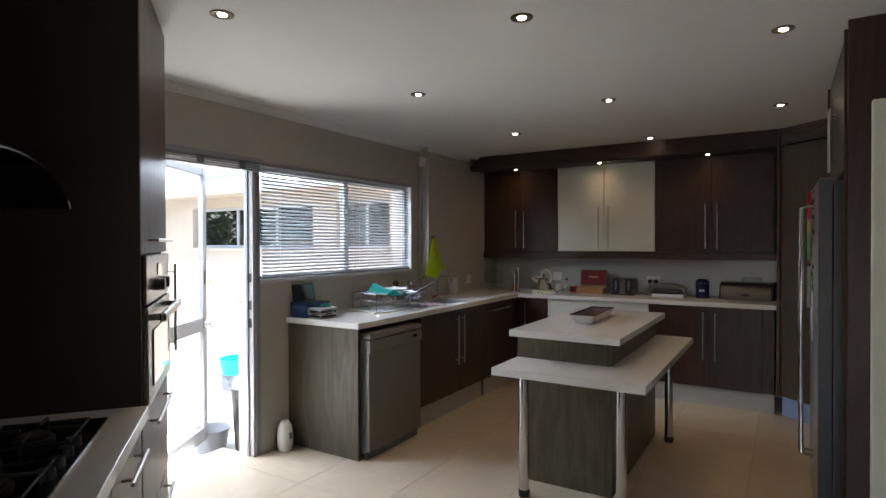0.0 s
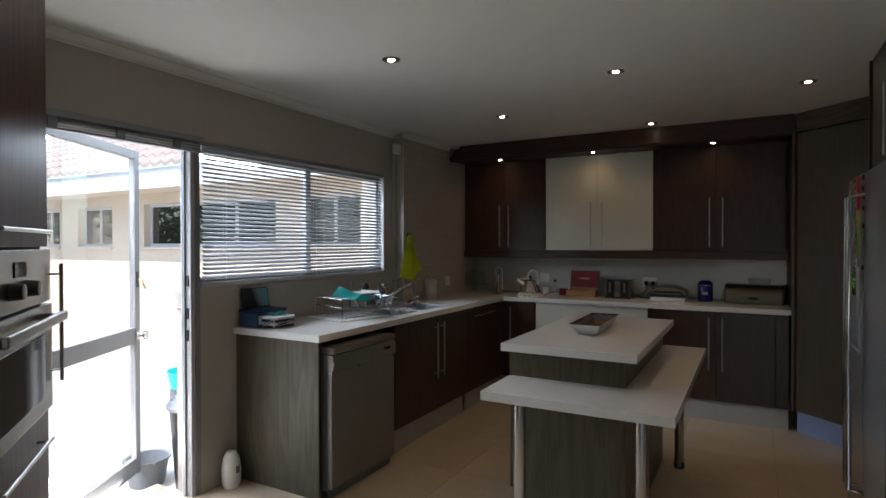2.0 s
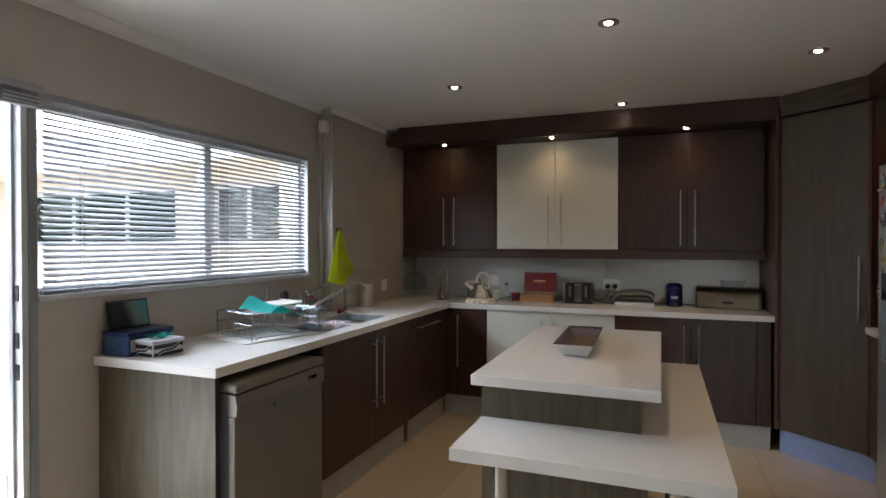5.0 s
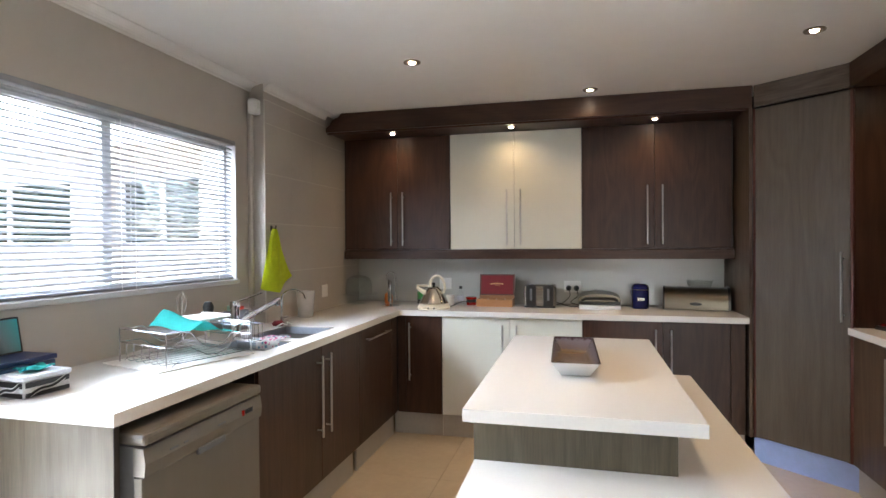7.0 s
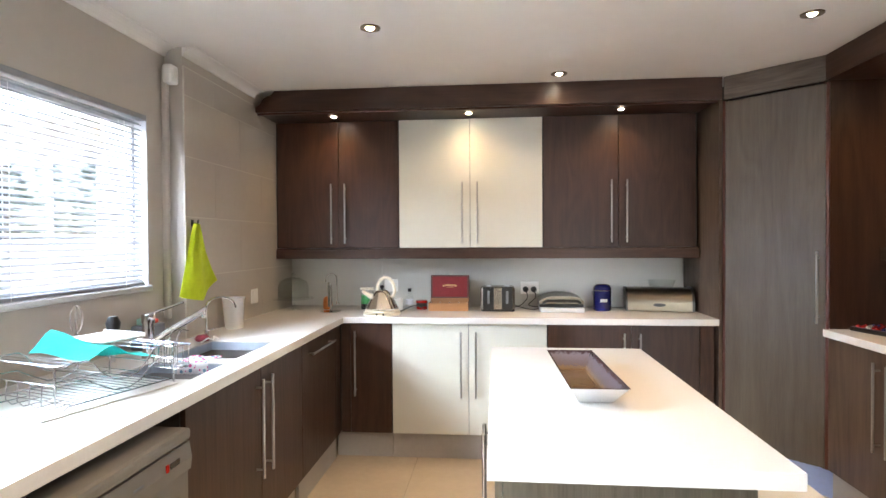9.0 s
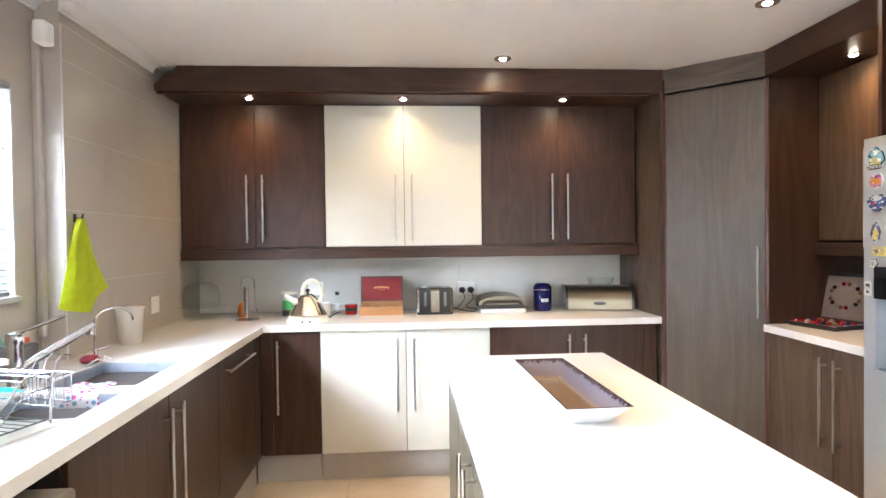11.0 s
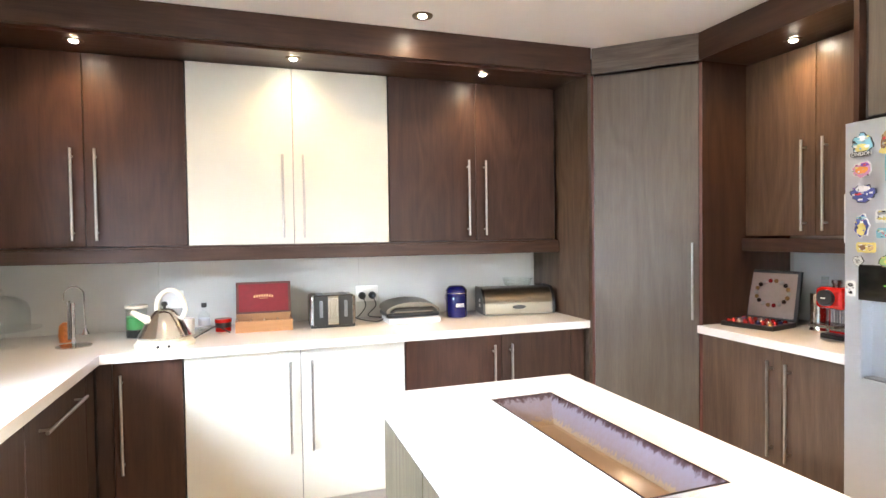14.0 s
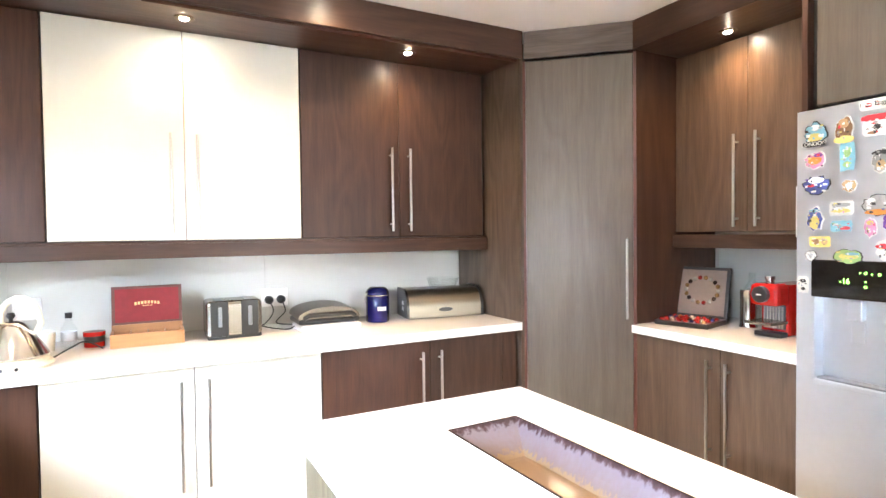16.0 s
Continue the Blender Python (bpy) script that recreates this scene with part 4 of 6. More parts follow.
for r in range(rows):
    bm = bmesh.new()
    y0 = -0.56 + r * 0.3
    prev = None
    for c in range(cols * 4 + 1):
        x = -6.2 + c * pitch / 4
        if x > 4.3:
            break
        bump_ = 0.035 * max(0, math.sin(c * math.pi / 2 + 0.4))
        a = bm.verts.new((x, y0, 2.53 + r * 0.17 + bump_ + 0.03))
        b = bm.verts.new((x, y0 + 0.33, 2.53 + r * 0.17 + 0.185 + bump_))
        d = bm.verts.new((x, y0, 2.53 + r * 0.17 + bump_ - 0.02))
        if prev:
            bm.faces.new([prev[0], a, b, prev[1]])
            bm.faces.new([prev[2], d, a, prev[0]])
        prev = (a, b, d)
    part("roof_course", bm, ROOFT, hs, "weathered profiled roof tiles")
ps = thing("yard_pier", (-3.19, 3.85, -0.2), "low painted masonry pier beside the yard door", "pier")
part("shaft", B(-0.05, 0.05, -0.05, 0.05, 0, 1.2, bevel=0.004), CEMENT, ps)
part("cap", B(-0.062, 0.062, -0.062, 0.062, 1.2, 1.3, bevel=0.006), CEMENT, ps)
bn = thing("dustbin", (-3.38, 4.03, -0.2), "black plastic dustbin with a grey lid", "bin")
part("drum", lathe(bmesh.new(), [(0, 0), (0.12, 0), (0.155, 0.5), (0.16, 0.52), (0.15, 0.52), (0.115, 0.02), (0, 0.02)], 24), BLACK, bn, smooth=True)
part("lid", lathe(bmesh.new(), [(0.172, 0.52), (0.175, 0.545), (0.15, 0.58), (0.06, 0.60), (0, 0.605)], 24), GREYP, bn, smooth=True)
part("handle", tube(bmesh.new(), [(-0.05, 0, 0.6), (-0.045, 0, 0.65), (0.045, 0, 0.65), (0.05, 0, 0.6)], 0.006, 8), BLACK, bn)
tb = thing("tub", (-3.67, 3.88, -0.2), "grey plastic laundry tub on the yard paving", "tub")
part("bowl", lathe(bmesh.new(), [(0, 0), (0.105, 0), (0.136, 0.165), (0.15, 0.17), (0.15, 0.18), (0.13, 0.176), (0.1, 0.012), (0, 0.012)], 28), GREYP, tb, smooth=True)
cb = thing("basin", (-5.02, 5.2, -0.2), "turquoise plastic basin on an upturned crate in the yard", "basin")
part("basin_bowl", lathe(bmesh.new(), [(0, 0.19), (0.17, 0.19), (0.205, 0.35), (0.212, 0.355), (0.198, 0.355), (0.163, 0.2), (0, 0.2)], 28), CYANP, cb, smooth=True)
part("crate", B(-0.13, 0.13, -0.13, 0.13, 0, 0.189, bevel=0.01), GREYP, cb)

tree = thing("tree", (-11.2, 2.2, -0.2), "leafy garden tree with sunlit leaves behind the yard", "tree")
part("trunk", tube(bmesh.new(), [(0, 0, 0), (0.05, 0, 0.7), (0, 0.05, 1.4), (0.1, 0, 2.2)], 0.1, 8, radii=[0.13, 0.1, 0.08, 0.04]), OAK, tree)
rr = random.Random(4)
bm = bmesh.new()
cl = [(rr.uniform(-1.5, 1.5), rr.uniform(-1.5, 1.5), rr.uniform(0.9, 3.2), rr.uniform(0.35, 0.7)) for _ in range(26)]
for k in range(3600):
    cx_, cy_, cz_, cr_ = cl[k % 26]
    d = Vector((rr.gauss(0, 1), rr.gauss(0, 1), rr.gauss(0, 1))).normalized() * cr_ * rr.uniform(0.6, 1)
    p = Vector((cx_, cy_, cz_)) + d
    a, b = d.orthogonal().normalized() * 0.05, Vector((rr.gauss(0, 1), rr.gauss(0, 1), rr.gauss(0, 1))).normalized() * 0.09
    bm.faces.new([bm.verts.new(p - a), bm.verts.new(p + b), bm.verts.new(p + a), bm.verts.new(p - b)])
me = bpy.data.meshes.new("crown")
bm.to_mesh(me)
bm.free()
me.materials.append(LEAF)
cr = new("crown", me)
cr.parent = tree
tagged(cr, kind="stuff")
for x, y, q in ((-13.5, 0.6, 1.2), (-9.6, -0.6, 0.95), (-16.0, 3.2, 1.35)):
    copy_thing(tree, pose(x, y, -0.2, 0, 0, 70 * q) @ Matrix.Scale(q, 4))

# ---- downlights ----
RIM = mat("brass lamp ring", (0.13, 0.09, 0.05), 0.35, 1.0, noise_scale=10, amount=0.05)


def downlight(x, y, z, power, beam=0.0, r=0.027, group="ceiling downlights", label="recessed round ceiling downlight with a brass ring"):
    o = thing("downlight", (x, y, z), label, "downlight", group)
    part("ring", lathe(bmesh.new(), [(r, -0.001), (r + 0.003, -0.006), (r + 0.018, -0.005), (r + 0.02, -0.0005), (r, -0.0005)], 24), RIM, o, smooth=True)
    q = r * 0.66 if r > 0.02 else r - 0.001
    if r > 0.02:
        part("reflector", lathe(bmesh.new(), [(r, -0.0045), (q + 0.001, -0.0008), (q, -0.0008)], 24), RIM, o, smooth=True)
    part("lens", lathe(bmesh.new(), [(q, -0.0005), (q - 0.001, -0.006), (q * 0.6, -0.009), (0, -0.010)], 20), LAMP, o, smooth=True)
    ceiling_lamp = r > 0.02
    for cone, watt in ((150, power), (62, beam)):
        if not watt:
            continue
        li = new("lamp", bpy.data.lights.new("lamp", "SPOT"))
        li.data.energy, li.data.color, li.data.spot_size, li.data.spot_blend, li.data.shadow_soft_size = watt, (1.0, 0.64, 0.32) if ceiling_lamp else (1.0, 0.61, 0.25), radians(cone), 1.0, 0.012
        li.parent = o
        li.location = (0, 0, -0.012)
    return o


for x, y in ((-1.76, 2.57), (-0.757, 3.237), (0.15, 3.95), (-1.77, 3.98), (-0.81, 4.745), (0.13, 5.49), (-1.775, 5.44), (-0.85, 6.235)):
    downlight(x, y, H, SPOT_CEIL, SPOT_BEAM)
for x, y in ((-2.275, 6.56), (-1.387, 6.56), (-0.43, 6.56), (0.69, 5.705)):
    downlight(x, y, 2.2, SPOT_CAB, 0.0, 0.018, "cabinet downlights", "small recessed spotlight in the wooden bulkhead")

# ---- window end of the worktop ----
def cloth(name, w, d, f, material, parent, at, rz=0.0, nx=22, ny=14, thick=0.003, label=""):
    bm = bmesh.new()
    g = [[bm.verts.new((w * (i / nx - 0.5), d * (j / ny - 0.5), f(i / nx, j / ny))) for j in range(ny + 1)] for i in range(nx + 1)]
    for i in range(nx):
        for j in range(ny):
            bm.faces.new([g[i][j], g[i + 1][j], g[i + 1][j + 1], g[i][j + 1]])
    bmesh.ops.solidify(bm, geom=bm.faces[:], thickness=thick)
    return part(name, bm, material, parent, label, smooth=True, m=pose(*at, 0, 0, rz))


CLEARP = mat("cloudy plastic", (0.8, 0.78, 0.74), 0.35, noise_scale=5, amount=0.03)
CLEARP.node_tree.nodes["Principled BSDF"].inputs["Alpha"].default_value = 0.4
NAVY = mat("printed blue tin", (0.03, 0.07, 0.16), 0.3, noise_scale=35, amount=0.9, fine=0.5)
SEA = mat("printed turquoise tin", (0.09, 0.22, 0.25), 0.25, noise_scale=9, amount=0.6)
nt = SEA.node_tree
sea_tc, sea_sep, sea_add, sea_ramp = (nt.nodes.new(k) for k in ("ShaderNodeTexCoord", "ShaderNodeSeparateXYZ", "ShaderNodeMath", "ShaderNodeValToRGB"))
sea_add.operation, sea_add.inputs[1].default_value = "MULTIPLY_ADD", 3.2
nt.links.new(sea_tc.outputs["Object"], sea_sep.inputs[0])
nt.links.new(sea_sep.outputs["Y"], sea_add.inputs[0])
nt.links.new(sea_sep.outputs["Z"], sea_add.inputs[2])
sea_ramp.color_ramp.elements[0].position, sea_ramp.color_ramp.elements[0].color = 0.0, (0.03, 0.04, 0.045, 1)
sea_ramp.color_ramp.elements[1].position, sea_ramp.color_ramp.elements[1].color = 0.45, (0.05, 0.42, 0.48, 1)
sea_mid = sea_ramp.color_ramp.elements.new(0.15)
sea_mid.color = (0.2, 0.27, 0.28, 1)
nt.links.new(sea_add.outputs[0], sea_ramp.inputs["Fac"])
nt.links.new(sea_ramp.outputs[0], nt.nodes["Principled BSDF"].inputs["Base Color"])
MONO = mat("printed monochrome tin", (0.55, 0.55, 0.55), 0.3, noise_scale=25, amount=0.3, fine=0.5)
tn = thing("biscuit_tin", (-2.745, 4.03, CT), "large printed blue biscuit tin with its lid propped up behind", "tin", rz=0)
part("body", B(-0.075, 0.075, -0.115, 0.115, 0, 0.085, bevel=0.006), NAVY, tn)
for k in range(6):
    part("print_panel", B(0.0752, 0.0762, -0.105 + 0.036 * k, -0.08 + 0.036 * k, 0.02, 0.07), (SKIRT, SEA, PLASTER)[k % 3], tn)
part("rim", B(-0.078, 0.078, -0.118, 0.118, 0.085, 0.102, bevel=0.004), mat("deep blue lid", (0.008, 0.022, 0.1), 0.3, noise_scale=8, amount=0.1), tn)
lid = part("lid", B(-0.006, 0.006, -0.1, 0.1, 0, 0.125, bevel=0.003), BLACK, tn, "dark rimmed lid with a turquoise seascape print", m=pose(-0.055, -0.0, 0.103, 0, -10))
part("lid_print", B(0.0062, 0.007, -0.092, 0.092, 0.006, 0.118), SEA, lid)
tn = thing("cookie_tin", (-2.615, 4.02, CT), "small monochrome printed tin with a cloth on its lid", "tin", rz=-5)
part("body", B(-0.06, 0.06, -0.075, 0.075, 0, 0.055, bevel=0.008), MONO, tn)
part("lid", B(-0.063, 0.063, -0.078, 0.078, 0.055, 0.07, bevel=0.004), SKIRT, tn)
for z0, z1 in ((0.004, 0.018), (0.034, 0.051)):
    part("stripe", B(0.0602, 0.0612, -0.07, 0.07, z0, z1), BLACK, tn)
    part("stripe", B(-0.055, 0.055, -0.0765, -0.0755, z0, z1), BLACK, tn)
for flip in (0, 1):
    def spot_at(s, q):
        z = 0.012 + 0.03 * s + 0.005 * math.sin(7 * s + 3 * q)
        return (0.0625, -0.055 + 0.11 * s, z + q) if flip else (-0.045 + 0.09 * s, -0.0778, z + q)
    for q in (-0.006, 0.007):
        part("script_line", tube(bmesh.new(), [spot_at(k / 10, q) for k in range(11)], 0.0014, 5), WHITE, tn)
    part("script_band", tube(bmesh.new(), [spot_at(k / 10, 0.0005) for k in range(11)], 0.004, 5), BLACK, tn)
cloth("wipe", 0.07, 0.09, lambda u, v: 0.012 + 0.008 * math.sin(9 * u) * math.cos(7 * v), CYAN, tn, (0, 0, 0.07), label="pale turquoise dishcloth")

RACKWIRE = mat("rack wire", (0.5, 0.5, 0.51), 0.25, 1.0, noise_scale=4, amount=0.05)
rk = thing("dish_rack", (-2.505, 4.60, CT), "two-tier chrome wire dish rack with curved basket on a drip tray", "dish rack", rz=-17)
part("drip_tray", B(-0.2, 0.17, -0.24, 0.2, 0.001, 0.006, bevel=0.002), FROST, rk)
W, L, RH = 0.155, 0.195, 0.138
top_line = ((-L, RH), (-0.105, RH), (-0.085, RH - 0.012), (-0.06, RH - 0.045), (-0.02, RH - 0.072), (0.02, RH - 0.078), (0.06, RH - 0.068), (0.095, RH - 0.035), (0.115, RH - 0.008), (0.135, RH), (L, RH))


def rack_height(y, line):
    for (y0, z0), (y1, z1) in zip(line, line[1:]):
        if y <= y1:
            return z0 + (z1 - z0) * (y - y0) / (y1 - y0)
    return line[-1][1]


for x in (-W, W):
    for y in (-L, L):
        part("leg", tube(bmesh.new(), [(x, y, 0.0065), (x, y, RH)], 0.003, 6), RACKWIRE, rk, smooth=True)
    part("upper_rail", tube(bmesh.new(), [(x, y, z) for y, z in top_line], 0.0026, 6), RACKWIRE, rk, smooth=True)
    low_line = [(x, -L, 0.085), (x, -0.11, 0.085), (x, -0.07, 0.06), (x, -0.02, 0.034), (x, 0.03, 0.03), (x, 0.07, 0.045), (x, 0.11, 0.085), (x, 0.14, 0.1), (x, L, 0.1)]
    part("middle_rail", tube(bmesh.new(), low_line, 0.0022, 6), RACKWIRE, rk, smooth=True)
    part("base_rail", tube(bmesh.new(), [(x, -L + 0.02, 0.009), (x, -L + 0.035, 0.02), (x, L - 0.01, 0.02), (x, L, 0.01)], 0.0022, 6), RACKWIRE, rk, smooth=True)
for y in (-L, L):
    part("end_rail", tube(bmesh.new(), [(-W, y, RH), (W, y, RH)], 0.0026, 6), RACKWIRE, rk, smooth=True)
    part("end_rail", tube(bmesh.new(), [(-W, y, 0.085), (W, y, 0.085)], 0.0022, 6), RACKWIRE, rk, smooth=True)
for k in range(13):
    y = -L + 0.016 + 0.03 * k
    if y > L - 0.005:
        break
    z = rack_height(y, top_line)
    part("upper_wire", tube(bmesh.new(), [(-W, y, z), (W, y, z)], 0.0015, 5), RACKWIRE, rk, smooth=True)
for k in range(15):
    y = -L + 0.045 + 0.0235 * k
    part("lower_wire", tube(bmesh.new(), [(-W, y, 0.0215), (W, y, 0.0215)], 0.0014, 5), RACKWIRE, rk, smooth=True)
for k in range(5):
    x = -W + 0.05 + 0.052 * k
    part("plate_hook", tube(bmesh.new(), [(x, -L, 0.085), (x, -L - 0.004, 0.03), (x, -L + 0.012, 0.012), (x, -L + 0.09, 0.012)], 0.0016, 5), RACKWIRE, rk, smooth=True)
cut = part("cutlery_basket", tube(tube(bmesh.new(), [(0.02, L + 0.002, 0.125), (W + 0.01, L + 0.002, 0.125), (W + 0.01, L + 0.06, 0.125), (0.02, L + 0.06, 0.125)], 0.002, 6, closed=True),
                                  [(0.025, L + 0.006, 0.05), (W + 0.005, L + 0.006, 0.05), (W + 0.005, L + 0.055, 0.05), (0.025, L + 0.055, 0.05)], 0.002, 6, closed=True), RACKWIRE, rk, smooth=True)
for k in range(6):
    x = 0.03 + 0.026 * k
    for y in (L + 0.004, L + 0.058):
        part("basket_wire", tube(bmesh.new(), [(x, y, 0.05), (x, y, 0.125)], 0.0014, 5), RACKWIRE, cut, smooth=True)
for k in range(3):
    x = 0.06 + 0.035 * k
    part("prong", tube(bmesh.new(), [(x, L + 0.01, 0.06), (x + 0.01, L + 0.035, 0.16), (x + 0.012, L + 0.05, 0.175), (x + 0.012, L + 0.075, 0.168)], 0.0018, 5), RACKWIRE, cut, smooth=True)
bd = thing("serving_tray", (-2.60, 4.72, CT + 0.142), "white plastic tray lying across the dish rack", "tray", rz=-17)
part("plate", B(-0.10, 0.10, -0.005, 0.14, 0, 0.008, bevel=0.003), WHITE, bd)
part("rim", B(-0.105, 0.105, 0.14, 0.148, 0, 0.016, bevel=0.003), WHITE, bd)
tagged(cloth("turquoise_cloth", 0.24, 0.26, lambda u, v: 0.08 * math.exp(-((v - 0.3) ** 2) / 0.05) * (1 - 0.5 * u) + 0.006 * math.sin(6 * u + 4 * v) - 0.03 * v, CYAN, None, (-2.50, 4.64, CT + 0.125), -12, thick=0.012), "folded turquoise dishcloth lying over the dish rack", "dishcloth")
br = thing("dish_brush", (-2.63, 4.9, CT + 0.055), "black dish brush standing up in the dish rack", "brush")
part("head", lathe(bmesh.new(), [(0, 0.09), (0.022, 0.1), (0.026, 0.125), (0.016, 0.148), (0, 0.15)], 14), BLACK, br, smooth=True)
part("handle", tube(bmesh.new(), [(0, 0, -0.02), (0, 0, 0.095)], 0.006, 8), FROST, br, smooth=True)
wk = thing("whisk", (-2.72, 4.83, CT + 0.012), "wire whisk leaning against the window wall", "whisk")
bm = bmesh.new()
for a in (0, 1, 2):
    c, s = math.cos(a * 1.05), math.sin(a * 1.05)
    tube(bm, [(0, 0, 0.14)] + [(0.022 * math.sin(t_) * c, 0.022 * math.sin(t_) * s, 0.14 + 0.1 * (1 - math.cos(t_)) / 2) for t_ in [k * math.pi / 6 for k in range(1, 12)]], 0.0012, 5)
tube(bm, [(0, 0, 0), (0, 0, 0.14)], 0.005, 8)
part("wires", bm, CHROME, wk, smooth=True)

# taps
tp = thing("kitchen_tap", (-2.65, 5.14, CT), "chrome kitchen mixer tap with a long straight spout and lever", "tap")
part("body", lathe(bmesh.new(), [(0.028, 0), (0.026, 0.01), (0.022, 0.015), (0.022, 0.14), (0.026, 0.145), (0.026, 0.18), (0, 0.185)], 20), CHROME, tp, smooth=True)
part("spout", tube(bmesh.new(), [(0.008, 0.01, 0.06), (0.04, 0.05, 0.09), (0.09, 0.115, 0.13), (0.145, 0.186, 0.178)], 0.014, 12), CHROME, tp, smooth=True)
part("nozzle", lathe(bmesh.new(), [(0.0, 0), (0.015, 0), (0.015, 0.03), (0, 0.03)], 14), CHROME, tp, smooth=True, at=(0.14, 0.18, 0.142))
part("lever", tube(bmesh.new(), [(0, 0, 0.18), (0.04, 0.05, 0.195), (0.09, 0.11, 0.22)], 0.006, 8), CHROME, tp, smooth=True)
ft = thing("filter_tap", (-2.635, 5.575, CT), "slim chrome gooseneck water filter tap", "tap")
part("base", lathe(bmesh.new(), [(0.018, 0), (0.016, 0.006), (0.01, 0.01), (0.01, 0.045), (0, 0.047)], 16), CHROME, ft, smooth=True)
arc = [(0, 0, 0.04), (0, 0, 0.16)] + [(0.06 - 0.06 * math.cos(a), 0.02 * a, 0.16 + 0.045 * math.sin(a)) for a in [radians(20 * k) for k in range(1, 9)]] + [(0.125, 0.055, 0.15)]
part("neck", tube(bmesh.new(), arc, 0.005, 8), CHROME, ft, smooth=True)
part("lever", tube(bmesh.new(), [(0, 0, 0.04), (0.045, 0.01, 0.05)], 0.004, 8), CHROME, ft, smooth=True)
cp = thing("beaker", (-2.665, 5.93, CT), "tall frosted plastic beaker beside the filter tap", "beaker")
part("cup", lathe(bmesh.new(), [(0, 0), (0.048, 0), (0.062, 0.17), (0.059, 0.17), (0.045, 0.004), (0, 0.004)], 24), CLEARP, cp, smooth=True)
cd = thing("sink_caddy", (-2.775, 5.33, CT), "grey plastic sink caddy holding sponges and a brush", "sink caddy")
part("tub", B(-0.04, 0.04, -0.07, 0.07, 0, 0.11, bevel=0.01), GREYP, cd)
part("sponge", B(-0.025, 0.025, -0.05, 0.0, 0.11, 0.14, bevel=0.006), mat("mint sponge", (0.35, 0.55, 0.45), 0.9, noise_scale=60, amount=0.2), cd)
part("scourer", B(-0.02, 0.02, 0.01, 0.05, 0.11, 0.13, bevel=0.006), mat("red scourer", (0.5, 0.06, 0.04), 0.8, noise_scale=60, amount=0.2), cd)
sp = thing("scrubber", (-2.62, 5.51, CT), "dark red and white net scrubber by the sink", "scrubber")
part("ball", lathe(bmesh.new(), [(0, 0), (0.03, 0.004), (0.036, 0.016), (0.024, 0.03), (0, 0.034)], 16), mat("dark red net", (0.2, 0.01, 0.02), 0.8, noise_scale=90, amount=0.5, bump=1.0, bump_scale=300), sp, smooth=True)
part("cord", tube(bmesh.new(), [(0.02, -0.05, 0.005), (0.04, -0.02, 0.02), (0.05, 0.01, 0.006), (0.035, 0.04, 0.02), (0.05, 0.06, 0.005)], 0.0035, 6), WHITE, sp, smooth=True)
PINK = mat("dotted tea towel", (0.75, 0.72, 0.72), 0.9, bump=0.5, bump_scale=400)
nt = PINK.node_tree
vo = nt.nodes.new("ShaderNodeTexVoronoi")
vo.inputs["Scale"].default_value, vo.inputs["Randomness"].default_value = 52, 0.5
tcc = nt.nodes.new("ShaderNodeTexCoord")
nt.links.new(tcc.outputs["Object"], vo.inputs["Vector"])
cmp_ = nt.nodes.new("ShaderNodeMath")
cmp_.operation, cmp_.inputs[1].default_value = "LESS_THAN", 0.4
nt.links.new(vo.outputs["Distance"], cmp_.inputs[0])
hue = nt.nodes.new("ShaderNodeValToRGB")
hue.color_ramp.interpolation = "CONSTANT"
hue.color_ramp.elements[0].color, hue.color_ramp.elements[1].color = (0.6, 0.08, 0.25, 1), (0.2, 0.35, 0.45, 1)
hue.color_ramp.elements[1].position = 0.5
sx = nt.nodes.new("ShaderNodeSeparateColor")
nt.links.new(vo.outputs["Color"], sx.inputs[0])
nt.links.new(sx.outputs[0], hue.inputs["Fac"])
mx = nt.nodes.new("ShaderNodeMix")
mx.data_type = "RGBA"
mx.inputs[6].default_value = (0.78, 0.75, 0.75, 1)
nt.links.new(cmp_.outputs[0], mx.inputs[0])
nt.links.new(hue.outputs[0], mx.inputs[7])
nt.links.new(mx.outputs[2], nt.nodes["Principled BSDF"].inputs["Base Color"])
bm = bmesh.new()
drape = [(5.165 - 0.0095 * k, CT + 0.004) for k in range(11)] + [(5.058, CT + 0.001), (5.052, CT - 0.01)] + [(5.048 - 0.0006 * k, CT - 0.02 - 0.014 * k) for k in range(7)]
g = [[bm.verts.new((-2.475 + 0.01 * i + 0.003 * math.sin(q), y + 0.0015 * math.sin(0.9 * i), z + 0.0025 * (1 + math.sin(0.7 * i + q)))) for q, (y, z) in enumerate(drape)] for i in range(14)]
for i in range(13):
    for q in range(len(drape) - 1):
        bm.faces.new([g[i][q], g[i + 1][q], g[i + 1][q + 1], g[i][q + 1]])
bmesh.ops.solidify(bm, geom=bm.faces[:], thickness=0.003)
tagged(part("dotted_cloth", bm, PINK, None, smooth=True), "white tea towel with pink dots draped between sink bowls", "tea towel")

